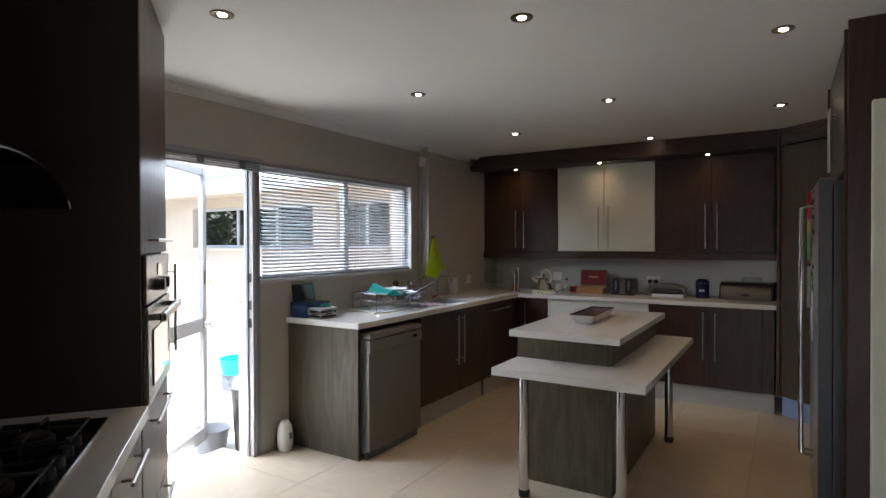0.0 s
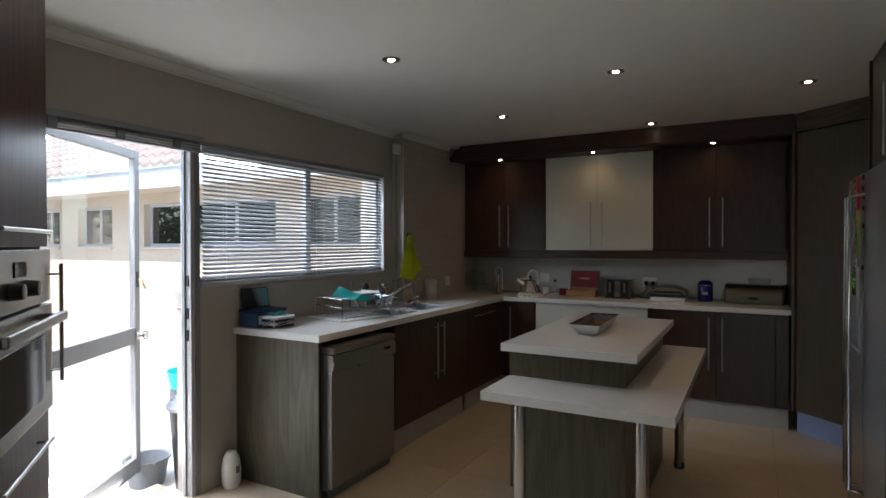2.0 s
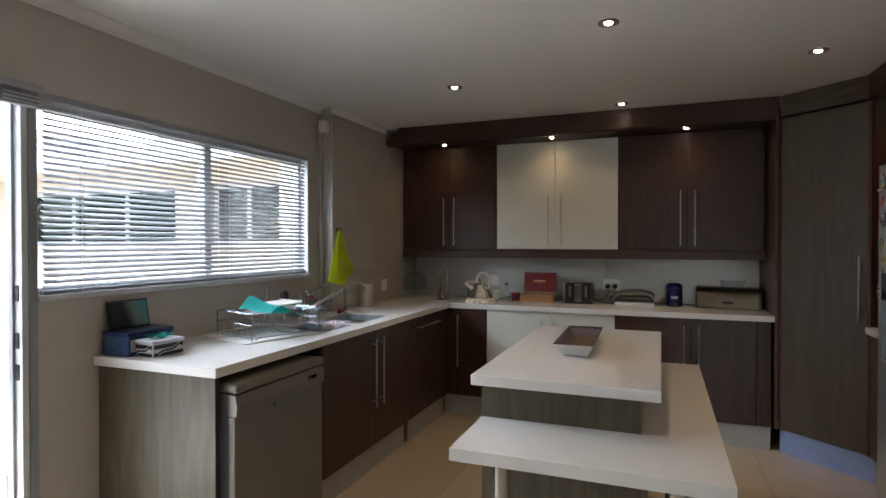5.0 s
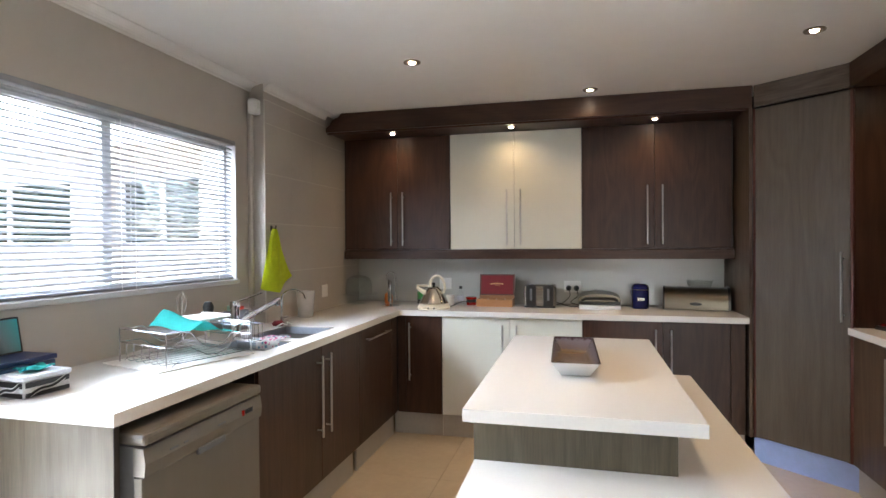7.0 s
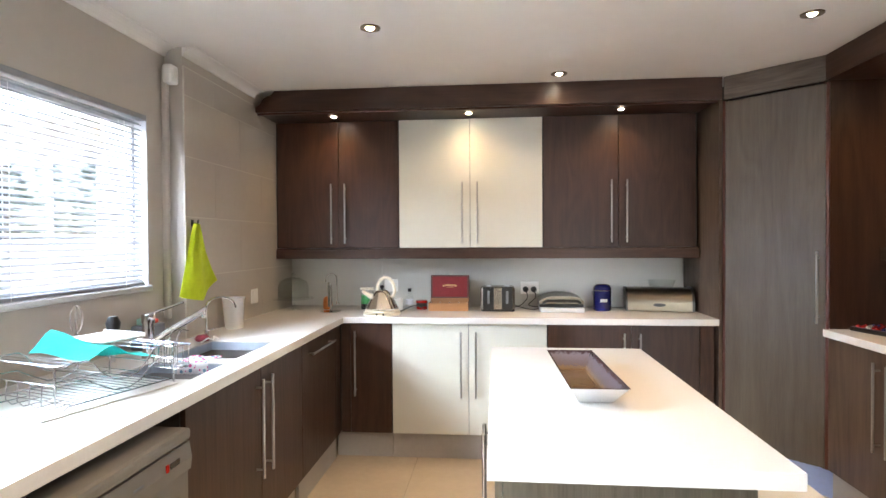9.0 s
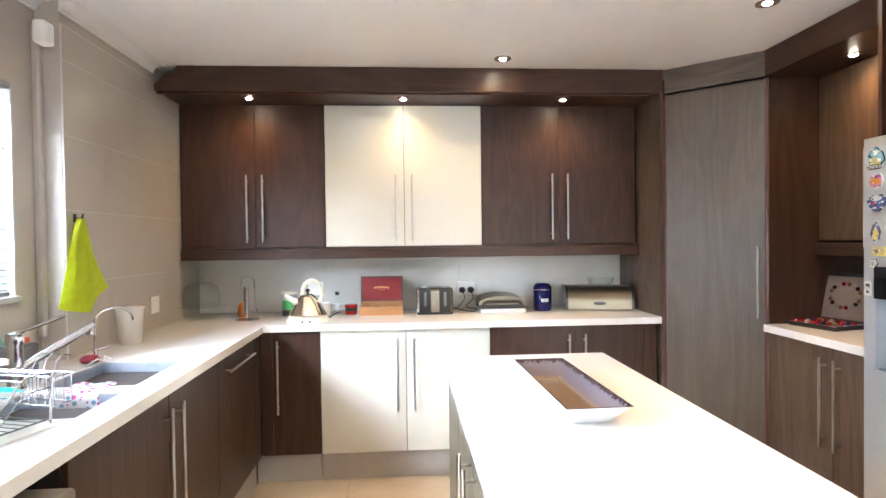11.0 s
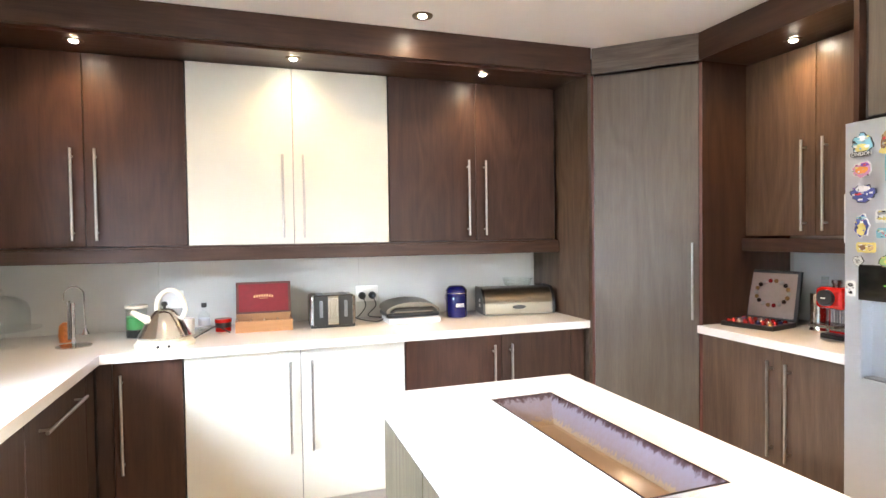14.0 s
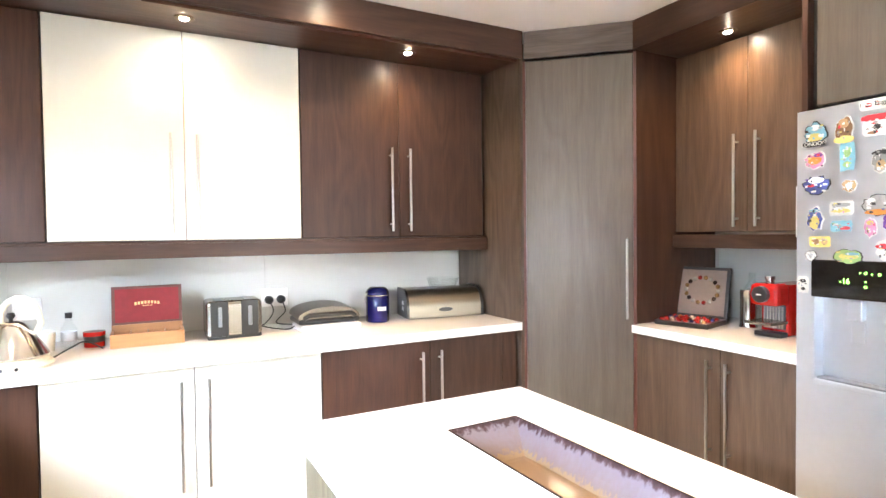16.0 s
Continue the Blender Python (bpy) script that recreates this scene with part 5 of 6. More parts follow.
# lime towel on a hook
hk = thing("towel_hook", (XT + 0.001, 5.64, 1.47), "small black wall hook", "hook")
part("stem", tube(bmesh.new(), [(0, 0, 0), (0.03, 0, 0), (0.034, 0, 0.02)], 0.004, 8), BLACK, hk, smooth=True)
part("plate", B(0, 0.004, -0.01, 0.01, -0.015, 0.02, bevel=0.001), BLACK, hk)
bm = bmesh.new()
g = []
for j in range(19):
    v = j / 18
    half = 0.014 + 0.16 * v ** 0.8
    row = []
    for i in range(19):
        u = i / 18 * 2 - 1
        y = u * half + 0.03 * v
        z = -0.37 * v - 0.02 * math.cos(u * 1.4) * v + (0.075 * max(0, u) + 0.02 * max(0, -u)) * v ** 2
        x = 0.022 + 0.014 * v * math.sin(4.2 * u + 2 * v) + 0.01 * (1 - v) * math.cos(9 * u)
        row.append(bm.verts.new((x, y, z)))
    g.append(row)
for j in range(18):
    for i in range(18):
        bm.faces.new([g[j][i], g[j][i + 1], g[j + 1][i + 1], g[j + 1][i]])
bmesh.ops.solidify(bm, geom=bm.faces[:], thickness=0.004)
tagged(part("lime_towel", bm, GREEN, None, smooth=True, at=(XT + 0.004, 5.64, 1.47)), "bright lime green hand towel hanging from a wall hook", "towel")

af = thing("air_purifier", (-2.76, 3.80, 0), "white oval plastic air freshener unit standing on the floor", "air freshener")
bm = lathe(bmesh.new(), [(0, 0), (0.04, 0), (0.052, 0.03), (0.055, 0.1), (0.045, 0.17), (0.025, 0.205), (0, 0.212)], 24)
part("shell", bm, WHITE, af, smooth=True)
part("grille", B(0.045, 0.056, -0.012, 0.012, 0.09, 0.13, bevel=0.003), GREYP, af)

# ---- back worktop ----
cdm = thing("cake_stand", (-2.62, 6.72, CT), "clear glass cake stand with a domed glass cover", "cake stand")
part("stand", lathe(bmesh.new(), [(0, 0), (0.06, 0), (0.058, 0.005), (0.015, 0.015), (0.012, 0.06), (0.03, 0.075), (0.145, 0.08), (0.145, 0.087), (0, 0.084)], 32), GLASS, cdm, smooth=True)
part("dome", lathe(bmesh.new(), [(0.105, 0.088), (0.105, 0.16), (0.09, 0.2), (0.05, 0.225), (0.012, 0.232), (0.014, 0.25), (0, 0.26), (0, 0.228), (0.048, 0.221), (0.087, 0.197), (0.102, 0.158), (0.102, 0.088)], 32), GLASS, cdm, smooth=True)
mt = thing("kitchen_tool_stand", (-2.335, 6.66, CT), "chrome kitchen tool stand with hanging utensils", "utensil stand")
part("base", lathe(bmesh.new(), [(0, 0), (0.07, 0), (0.07, 0.004), (0.01, 0.01), (0, 0.01)], 28), CHROME, mt, smooth=True)
part("pole", tube(bmesh.new(), [(0, 0, 0.008), (0, 0, 0.19)], 0.009, 10), CHROME, mt, smooth=True)
part("hoop", tube(bmesh.new(), [(-0.035, 0, 0.2)] + [(-0.04 * math.cos(a) + 0.005, 0, 0.22 + 0.04 * math.sin(a)) for a in [radians(20 * k) for k in range(1, 9)]] + [(0.043, 0, 0.18)], 0.003, 8), CHROME, mt, smooth=True)
part("spoon", tube(bmesh.new(), [(0.043, 0, 0.19), (0.045, 0, 0.08), (0.047, 0, 0.05)], 0.004, 8, radii=[0.003, 0.004, 0.014]), CHROME, mt, smooth=True)
part("knife", B(-0.02, -0.012, -0.012, 0.012, 0.03, 0.2, bevel=0.002), STEEL, mt)
rb_ = thing("orange_jar", (-2.40, 6.80, CT), "small jar with an orange and yellow label", "jar")
part("glass", lathe(bmesh.new(), [(0, 0), (0.03, 0), (0.034, 0.03), (0.03, 0.075), (0.015, 0.09), (0, 0.09)], 18), mat("orange label", (0.55, 0.16, 0.02), 0.3, noise_scale=25, amount=0.5), rb_, smooth=True)
cf = thing("cafetiere", (-2.115, 6.80, CT), "glass canister with green and black contents beside the kettle", "canister")
part("jar", lathe(bmesh.new(), [(0, 0), (0.046, 0), (0.046, 0.14), (0.044, 0.14), (0.044, 0.003), (0, 0.003)], 24), GLASS, cf, smooth=True)
part("dark_contents", lathe(bmesh.new(), [(0, 0.004), (0.0435, 0.004), (0.0435, 0.04), (0, 0.04)], 24), BLACK, cf)
part("green_contents", lathe(bmesh.new(), [(0, 0.041), (0.0435, 0.041), (0.0435, 0.10), (0, 0.10)], 24), mat("green label", (0.08, 0.4, 0.12), 0.5, noise_scale=20, amount=0.1), cf)
part("lid", lathe(bmesh.new(), [(0.049, 0.14), (0.049, 0.152), (0, 0.156)], 24), CREAMP, cf, smooth=True)

kt = thing("kettle", (-1.955, 6.53, CT), "polished steel conical kettle with cream handle on a cream base", "kettle")
part("power_base", lathe(bmesh.new(), [(0, 0), (0.118, 0), (0.122, 0.012), (0.114, 0.022), (0.108, 0.024), (0.108, 0.036), (0, 0.037)], 36), CREAMP, kt, smooth=True)
part("body", lathe(bmesh.new(), [(0, 0.038), (0.104, 0.038), (0.108, 0.045), (0.102, 0.056), (0.076, 0.102), (0.05, 0.142), (0.036, 0.156), (0.018, 0.162), (0, 0.163)], 36), POLISHED, kt, smooth=True)
part("knob", lathe(bmesh.new(), [(0.006, 0.160), (0.006, 0.168), (0.014, 0.178), (0.010, 0.19), (0, 0.192)], 16), BLACK, kt, smooth=True)
part("spout", tube(bmesh.new(), [(-0.055, -0.01, 0.11), (-0.09, -0.012, 0.13), (-0.125, -0.014, 0.155)], 0.016, 12, radii=[0.022, 0.014, 0.011]), CREAMP, kt, smooth=True)
part("handle", tube(bmesh.new(), [(-0.03, 0, 0.15)] + [(0.025 - 0.056 * math.cos(a), 0, 0.165 + 0.075 * math.sin(a)) for a in [radians(20 * k) for k in range(1, 9)]] + [(0.085, 0, 0.15), (0.07, 0, 0.115)], 0.01, 10), CREAMP, kt, smooth=True)
for a in (-95, -75):
    part("switch", lathe(bmesh.new(), [(0, -0.004), (0.006, -0.004), (0.006, 0.004), (0, 0.004)], 12), BLACK, kt, smooth=True, m=pose(0.1185 * math.cos(radians(a)), 0.1185 * math.sin(radians(a)), 0.014, 90))


def cable(pts, label="black mains cable lying on the worktop"):
    P = [Vector(p) for p in pts]
    out = []
    for i in range(len(P) - 1):
        p0, p1, p2, p3 = P[max(i - 1, 0)], P[i], P[i + 1], P[min(i + 2, len(P) - 1)]
        for k in range(6):
            s = k / 6
            out.append(0.5 * ((2 * p1) + (p2 - p0) * s + (2 * p0 - 5 * p1 + 4 * p2 - p3) * s * s + (3 * p1 - p0 - 3 * p2 + p3) * s ** 3))
    out.append(P[-1])
    tagged(part("cable", tube(bmesh.new(), out, 0.003, 6), BLACK, None, smooth=True), label, "cable")


cable([(-1.86, 6.58, CT + 0.004), (-1.80, 6.66, CT + 0.03), (-1.76, 6.75, CT + 0.035), (-1.70, 6.74, CT + 0.004)])
bt = thing("small_bottle", (-1.825, 6.86, CT), "small clear bottle with a black cap", "bottle")
part("glass", lathe(bmesh.new(), [(0, 0), (0.026, 0), (0.028, 0.005), (0.028, 0.08), (0.012, 0.105), (0.011, 0.12), (0, 0.12)], 20), GLASS, bt, smooth=True)
part("label", lathe(bmesh.new(), [(0.0285, 0.03), (0.0285, 0.065)], 20), SKIRT, bt, "pale paper label", smooth=True)
part("cap", lathe(bmesh.new(), [(0.013, 0.12), (0.013, 0.142), (0, 0.143)], 16), BLACK, bt, smooth=True)
cu_ = thing("white_pot", (-1.895, 6.80, CT), "small white pot behind the kettle", "pot")
part("shell", lathe(bmesh.new(), [(0, 0), (0.03, 0), (0.033, 0.075), (0.02, 0.08), (0, 0.08)], 20), WHITE, cu_, smooth=True)
rt = thing("red_tin", (-1.735, 6.83, CT), "small round red tin with a black band", "tin")
part("body", lathe(bmesh.new(), [(0, 0), (0.037, 0), (0.037, 0.02), (0, 0.02)], 22), RED, rt, smooth=True)
part("band", lathe(bmesh.new(), [(0, 0.02), (0.038, 0.02), (0.038, 0.045), (0, 0.045)], 22), BLACK, rt, smooth=True)
part("lid", lathe(bmesh.new(), [(0.04, 0.045), (0.04, 0.062), (0, 0.064)], 22), RED, rt, smooth=True)

tea = thing("tea_box", (-1.54, 6.79, CT), "open wooden tea box with a dark red lined lid", "tea box")
bm = bmesh.new()
for bx in ((-0.135, 0.135, -0.07, -0.062, 0.0, 0.055), (-0.135, 0.135, 0.062, 0.07, 0, 0.075), (-0.135, -0.127, -0.062, 0.062, 0, 0.055), (0.127, 0.135, -0.062, 0.062, 0, 0.055), (-0.127, 0.127, -0.062, 0.062, 0, 0.006)):
    box(bm, *bx)
part("tray", bm, OAK, tea, "honey oak tray")
for x in (-0.065, 0.0, 0.065):
    part("divider", B(x - 0.003, x + 0.003, -0.061, 0.061, 0.007, 0.05), OAK, tea)
ld = part("lid", B(-0.135, 0.135, 0.0, 0.02, 0, 0.165, bevel=0.002), MAHOG, tea, m=pose(0, 0.071, 0.072, -9))
part("lining", B(-0.122, 0.122, -0.003, -0.0005, 0.012, 0.153), WINE, ld)
bm = bmesh.new()
for k in range(8):
    x = -0.049 + 0.0125 * k
    box(bm, x, x + 0.008, -0.005, -0.0035, 0.087 - 0.00035 * (k - 3.5) ** 2, 0.099 - 0.00035 * (k - 3.5) ** 2)
box(bm, -0.02, 0.02, -0.005, -0.0035, 0.078, 0.080)
part("gold_mark", bm, GOLD, ld, "plain gold printed mark")

to = thing("toaster", (-1.205, 6.79, CT), "steel and black toaster with two lever slots on its end", "toaster")
part("shell", B(-0.115, 0.115, -0.085, 0.085, 0.008, 0.165, bevel=0.016), STEEL, to)
part("base", B(-0.112, 0.112, -0.082, 0.082, 0.0, 0.02, bevel=0.006), BLACK, to)
for x in (-0.062, 0.062):
    sl = part("lever_panel", B(x - 0.036, x + 0.036, -0.089, -0.083, 0.012, 0.163, bevel=0.003), BLACK, to)
    part("lever", B(x - 0.008, x + 0.008, -0.1, -0.089, 0.055, 0.14, bevel=0.003), GREYP, sl)
    part("slot", B(x - 0.016, x + 0.016, -0.07, 0.07, 0.1645, 0.1662), BLACK, to)
for x, y in ((-1.005, 6.985), (-0.947, 6.985)):
    cable([(x, y - 0.005, 1.02), (x + 0.01, y - 0.03, 0.97), (x - 0.04, y - 0.07, CT + 0.02), (x - 0.1 if x < -1 else x + 0.09, y - 0.09, CT + 0.006)], "black appliance cable hanging from the wall socket")
cable([(-1.09, 6.85, CT + 0.03), (-1.02, 6.86, CT + 0.006), (-0.95, 6.8, CT + 0.005), (-0.90, 6.84, CT + 0.03)])

gr = thing("contact_grill", (-0.785, 6.79, CT), "black and silver contact grill on a white tray", "contact grill")
part("drip_tray", B(-0.14, 0.145, -0.12, 0.07, 0.0, 0.03, bevel=0.008), SKIRT, gr)
part("lower_plate", B(-0.145, 0.145, -0.09, 0.1, 0.031, 0.055, bevel=0.008), BLACK, gr)
bm = bmesh.new()
prof = [(-0.148, 0.055)] + [(-0.148 * math.cos(a), 0.06 + 0.048 * math.sin(a)) for a in [radians(15 * k) for k in range(1, 12)]] + [(0.148, 0.055)]
a = [bm.verts.new((x, -0.085, z)) for x, z in prof]
b = [bm.verts.new((x, 0.1, z + 0.012)) for x, z in prof]
bm.faces.new(a), bm.faces.new(b[::-1])
for i in range(len(a)):
    j = (i + 1) % len(a)
    bm.faces.new([a[i], b[i], b[j], a[j]])
part("lid", bm, BINSTEEL, gr, smooth=True)
part("handle", tube(bmesh.new(), [(-0.12, -0.09, 0.06), (-0.1, -0.105, 0.075), (0.1, -0.105, 0.075), (0.12, -0.09, 0.06)], 0.011, 10), BLACK, gr, smooth=True)

cn = thing("storage_canister", (-0.50, 6.82, CT), "cobalt blue glazed canister with a wire clip lid", "canister")
part("jar", lathe(bmesh.new(), [(0, 0), (0.056, 0), (0.059, 0.006), (0.059, 0.13), (0.055, 0.136), (0, 0.136)], 28), BLUE, cn, smooth=True)
part("lid", lathe(bmesh.new(), [(0.058, 0.137), (0.06, 0.15), (0.052, 0.165), (0.04, 0.176), (0, 0.178)], 28), BLUE, cn, smooth=True)
part("wire_clip", tube(bmesh.new(), [(-0.059, -0.01, 0.15), (-0.068, 0, 0.12), (-0.062, 0.01, 0.095)], 0.002, 6), CHROME, cn, smooth=True)
for z in (0.01, 0.122):
    part("rib", tube(bmesh.new(), [(0.0592 * math.cos(k * math.pi / 12), 0.0592 * math.sin(k * math.pi / 12), z) for k in range(24)], 0.0016, 5, closed=True), BLUE, cn, smooth=True)
part("lid_rim", tube(bmesh.new(), [(0.059 * math.cos(k * math.pi / 12), 0.059 * math.sin(k * math.pi / 12), 0.151) for k in range(24)], 0.003, 6, closed=True), BLUE, cn, smooth=True)
part("seal_band", lathe(bmesh.new(), [(0.0605, 0.134), (0.0605, 0.138)], 28), CHROME, cn)
bm = bmesh.new()
for k in range(4):
    box(bm, -0.022 + 0.012 * k, -0.014 + 0.012 * k, -0.0605, -0.058, 0.06, 0.08)
part("print", bm, SKIRT, cn, "pale printed mark")

bb = thing("bread_bin", (-0.13, 6.84, CT), "brushed steel roll-top bread bin with black ends", "bread bin", rz=-9)
def bin_profile(r):
    return [(-0.1, 0.005)] + [(-0.1 + r * 0 + (0.09 - 0.09 * math.cos(a)), 0.05 + 0.1 * math.sin(a)) for a in [radians(9 * k) for k in range(0, 11)]] + [(0.1, 0.15), (0.1, 0.005)]
def bin_slice(x0, x1, grow=0.0):
    bm = bmesh.new()
    pr = [(y * (1 + grow), z * (1 + grow) + (0.0 if z > 0.01 else -0.005 * grow)) for y, z in bin_profile(1)]
    a = [bm.verts.new((x0, y, z)) for y, z in pr]
    b = [bm.verts.new((x1, y, z)) for y, z in pr]
    bm.faces.new(a), bm.faces.new(b[::-1])
    for i in range(len(a)):
        j = (i + 1) % len(a)
        bm.faces.new([a[i], b[i], b[j], a[j]])
    return bm
part("roll_top", bin_slice(-0.2, 0.2), BINSTEEL, bb, smooth=True)
part("end_cap", bin_slice(-0.212, -0.2, 0.03), BLACK, bb)
part("end_cap", bin_slice(0.2, 0.215, 0.05), BLACK, bb, smooth=True)
part("grip", lathe(bmesh.new(), [(0, -0.004), (0.036, -0.004), (0.04, 0.0), (0.036, 0.004), (0, 0.004)], 24), BLACK, bb, smooth=True, m=pose(0, -0.102, 0.045, 90) @ Matrix.Diagonal((1, 0.3, 1, 1)))
for z in (0.07, 0.04):
    part("sticker", B(-0.2135, -0.2125, -0.03, 0.0, z, z + 0.02), WHITE, bb)
gb = thing("glass_dish", (-0.1, 6.86, CT + 0.158), "clear glass dish stored on the bread bin", "dish")
part("dish", lathe(bmesh.new(), [(0, 0), (0.075, 0), (0.09, 0.045), (0.087, 0.045), (0.072, 0.004), (0, 0.004)], 28), GLASS, gb, smooth=True)

# ---- tray on the island ----
tr = thing("ceramic_dish", (-0.937, 4.822, CT), "long rectangular ceramic dish with brown and violet glaze inside", "ceramic dish", rz=1.5)
def dish_ring(bm, w, l, z):
    return [bm.verts.new(p) for p in ((-w, -l, z), (w, -l, z), (w, l, z), (-w, l, z))]
bm = bmesh.new()
rings = [dish_ring(bm, *q) for q in ((0.043, 0.20, 0.0), (0.05, 0.207, 0.004), (0.08, 0.272, 0.058), (0.0835, 0.279, 0.06))]
bm.faces.new(rings[0][::-1])
for r0, r1 in zip(rings, rings[1:]):
    for k in range(4):
        bm.faces.new([r0[k], r0[(k + 1) % 4], r1[(k + 1) % 4], r1[k]])
part("outer_glaze", bm, GLAZE_OUT, tr, "white glazed outside")
bm = bmesh.new()
rings = [dish_ring(bm, *q) for q in ((0.0835, 0.279, 0.0605), (0.079, 0.273, 0.0605), (0.062, 0.235, 0.03), (0.048, 0.205, 0.0075), (0.04, 0.195, 0.006))]
for r0, r1 in zip(rings, rings[1:]):
    for k in range(4):
        bm.faces.new([r0[k], r0[(k + 1) % 4], r1[(k + 1) % 4], r1[k]])
bm.faces.new(rings[-1])
part("inner_glaze", bm, GLAZE_IN, tr, "glossy brown and violet glazed inside")

# ---- coffee corner ----
cc = thing("capsule_display", (0.74, 5.93, CT), "open black display box of coloured coffee capsules with an upright panel", "capsule display", rz=-76)
part("tray", B(-0.125, 0.125, -0.11, 0.1, 0, 0.022, bevel=0.003), BLACK, cc)
cols_ = [(0.4, 0.02, 0.02), (0.04, 0.05, 0.2), (0.7, 0.66, 0.58), (0.04, 0.025, 0.02), (0.42, 0.25, 0.09)]
CM = [mat("capsule foil", c, 0.25, 0.7, noise_scale=10, amount=0.05) for c in cols_]
cap_meshes = []
bm = lathe(bmesh.new(), [(0.0125, 0), (0.0115, 0.003), (0.007, 0.012), (0, 0.013)], 10)
cap0 = part("capsule", bm, CM[0], cc, smooth=True, at=(-0.1, -0.085, 0.0225))
pick = [0, 0, 2, 0, 0, 1, 0, 4, 0, 2, 0, 0, 3, 0, 2, 0, 1, 1]
for k in range(1, 32):
    i, j = k % 8, k // 8
    me = cap0.data if pick[k % 18] == 0 else None
    c = cap0.copy()
    if me is None:
        c.data = cap0.data.copy()
        c.data.materials[0] = CM[pick[k % 18]]
    scene.collection.objects.link(c)
    c.location = (-0.1 + 0.0285 * i, -0.085 + 0.045 * j, 0.0225)
BRZ = mat("bronze panel print", (0.19, 0.14, 0.11), 0.35, noise_scale=8, amount=0.15)
pnl = part("upright_panel", B(-0.125, 0.125, 0, 0.02, 0, 0.25, bevel=0.003), BLACK, cc, m=pose(0, 0.1, 0.02, -12))
part("panel_print", B(-0.11, 0.11, -0.002, -0.0003, 0.015, 0.235), BRZ, pnl)
for k in range(18):
    a = k * 2 * math.pi / 18
    part("capsule_mark", lathe(bmesh.new(), [(0, 0), (0.011, 0), (0.008, 0.006), (0, 0.007)], 10), CM[(2, 4, 3, 2, 4, 0, 2, 3, 4)[k % 9]], pnl, smooth=True, m=pose(0.078 * math.cos(a), -0.003, 0.135 + 0.062 * math.sin(a), 90))
fm = thing("milk_frother", (0.90, 5.745, CT), "polished steel milk frother jug", "milk frother")
part("jug", lathe(bmesh.new(), [(0, 0), (0.04, 0), (0.036, 0.01), (0.036, 0.165), (0.038, 0.17), (0, 0.17)], 24), CHROME, fm, smooth=True)
gj = thing("glass_jug", (1.01, 5.80, CT), "tall clear glass bottle behind the frother", "bottle")
part("glass", lathe(bmesh.new(), [(0, 0), (0.038, 0), (0.04, 0.16), (0.015, 0.2), (0.016, 0.24), (0.013, 0.24), (0.012, 0.2), (0.036, 0.158), (0.034, 0.004), (0, 0.004)], 24), GLASS, gj, smooth=True)
cm = thing("coffee_machine", (0.86, 5.565, CT), "red capsule coffee machine with a black knob and ribbed silver side", "coffee machine", rz=-90)
part("body", B(-0.048, 0.075, -0.08, 0.15, 0.0, 0.215, bevel=0.014), RED, cm)
part("head", B(-0.048, 0.075, -0.16, -0.07, 0.13, 0.222, bevel=0.018), RED, cm)
part("panel", B(-0.03, 0.06, -0.088, -0.08, 0.03, 0.128, bevel=0.002), GREYP, cm)
part("drip_tray", B(-0.045, 0.07, -0.2, -0.081, 0.055, 0.068, bevel=0.003), STEEL, cm)
for k in range(7):
    part("rib", B(-0.026 + 0.0125 * k, -0.020 + 0.0125 * k, -0.094, -0.088, 0.034, 0.125, bevel=0.001), SATIN, cm)
part("foot", B(-0.045, 0.07, -0.13, -0.081, 0.0, 0.02, bevel=0.004), BLACK, cm)
part("knob", lathe(bmesh.new(), [(0, 0), (0.034, 0), (0.034, 0.018), (0.028, 0.022), (0, 0.022)], 24), BLACK, cm, smooth=True, m=pose(0.008, -0.16, 0.178, 90))
part("knob_mark", B(-0.002, 0.018, -0.184, -0.1822, 0.176, 0.18), WHITE, cm)
part("lever", lathe(bmesh.new(), [(0.016, 0), (0.016, 0.014), (0.02, 0.016), (0.02, 0.03), (0, 0.032)], 20), CHROME, cm, smooth=True, at=(0.0, -0.09, 0.22))

# ---- fridge magnets ----
def colour(n, c, rough=0.4):
    return mat(n, c, rough, noise_scale=40, amount=0.15)


PAL = {"white": colour("magnet white", (0.7, 0.7, 0.68)), "blue": colour("magnet blue", (0.06, 0.08, 0.27)), "sky": colour("magnet sky blue", (0.2, 0.42, 0.52)),
       "yellow": colour("magnet yellow", (0.6, 0.5, 0.14)), "pink": colour("magnet pink", (0.55, 0.24, 0.4)), "green": colour("magnet green", (0.3, 0.45, 0.16)),
       "brown": colour("magnet brown", (0.2, 0.11, 0.05)), "red": colour("magnet red", (0.55, 0.03, 0.04)), "black": colour("magnet black", (0.02, 0.02, 0.02)),
       "grey": colour("magnet grey", (0.3, 0.3, 0.29)), "tan": colour("magnet tan", (0.45, 0.3, 0.15)), "orange": colour("magnet orange", (0.6, 0.22, 0.03)), "purple": colour("magnet purple", (0.12, 0.04, 0.28))}


def blob(w, h, seed, n=22, rough=0.12, sq=0.0):
    r = random.Random(seed)
    out = []
    for k in range(n):
        a = 2 * math.pi * k / n
        c, s = math.cos(a), math.sin(a)
        q = 1 / max(abs(c), abs(s)) if sq else 1
        q = q * sq + (1 - sq)
        f = (1 - rough * r.random()) * q
        out.append((w / 2 * c * f, h / 2 * s * f))
    return out


def plate(name, pts, y0, thick, material, parent, x=0.0, z=0.0):
    bm = prism(bmesh.new(), pts, 0, thick)
    return part(name, bm, material, parent, m=pose(x, y0, z, 90))


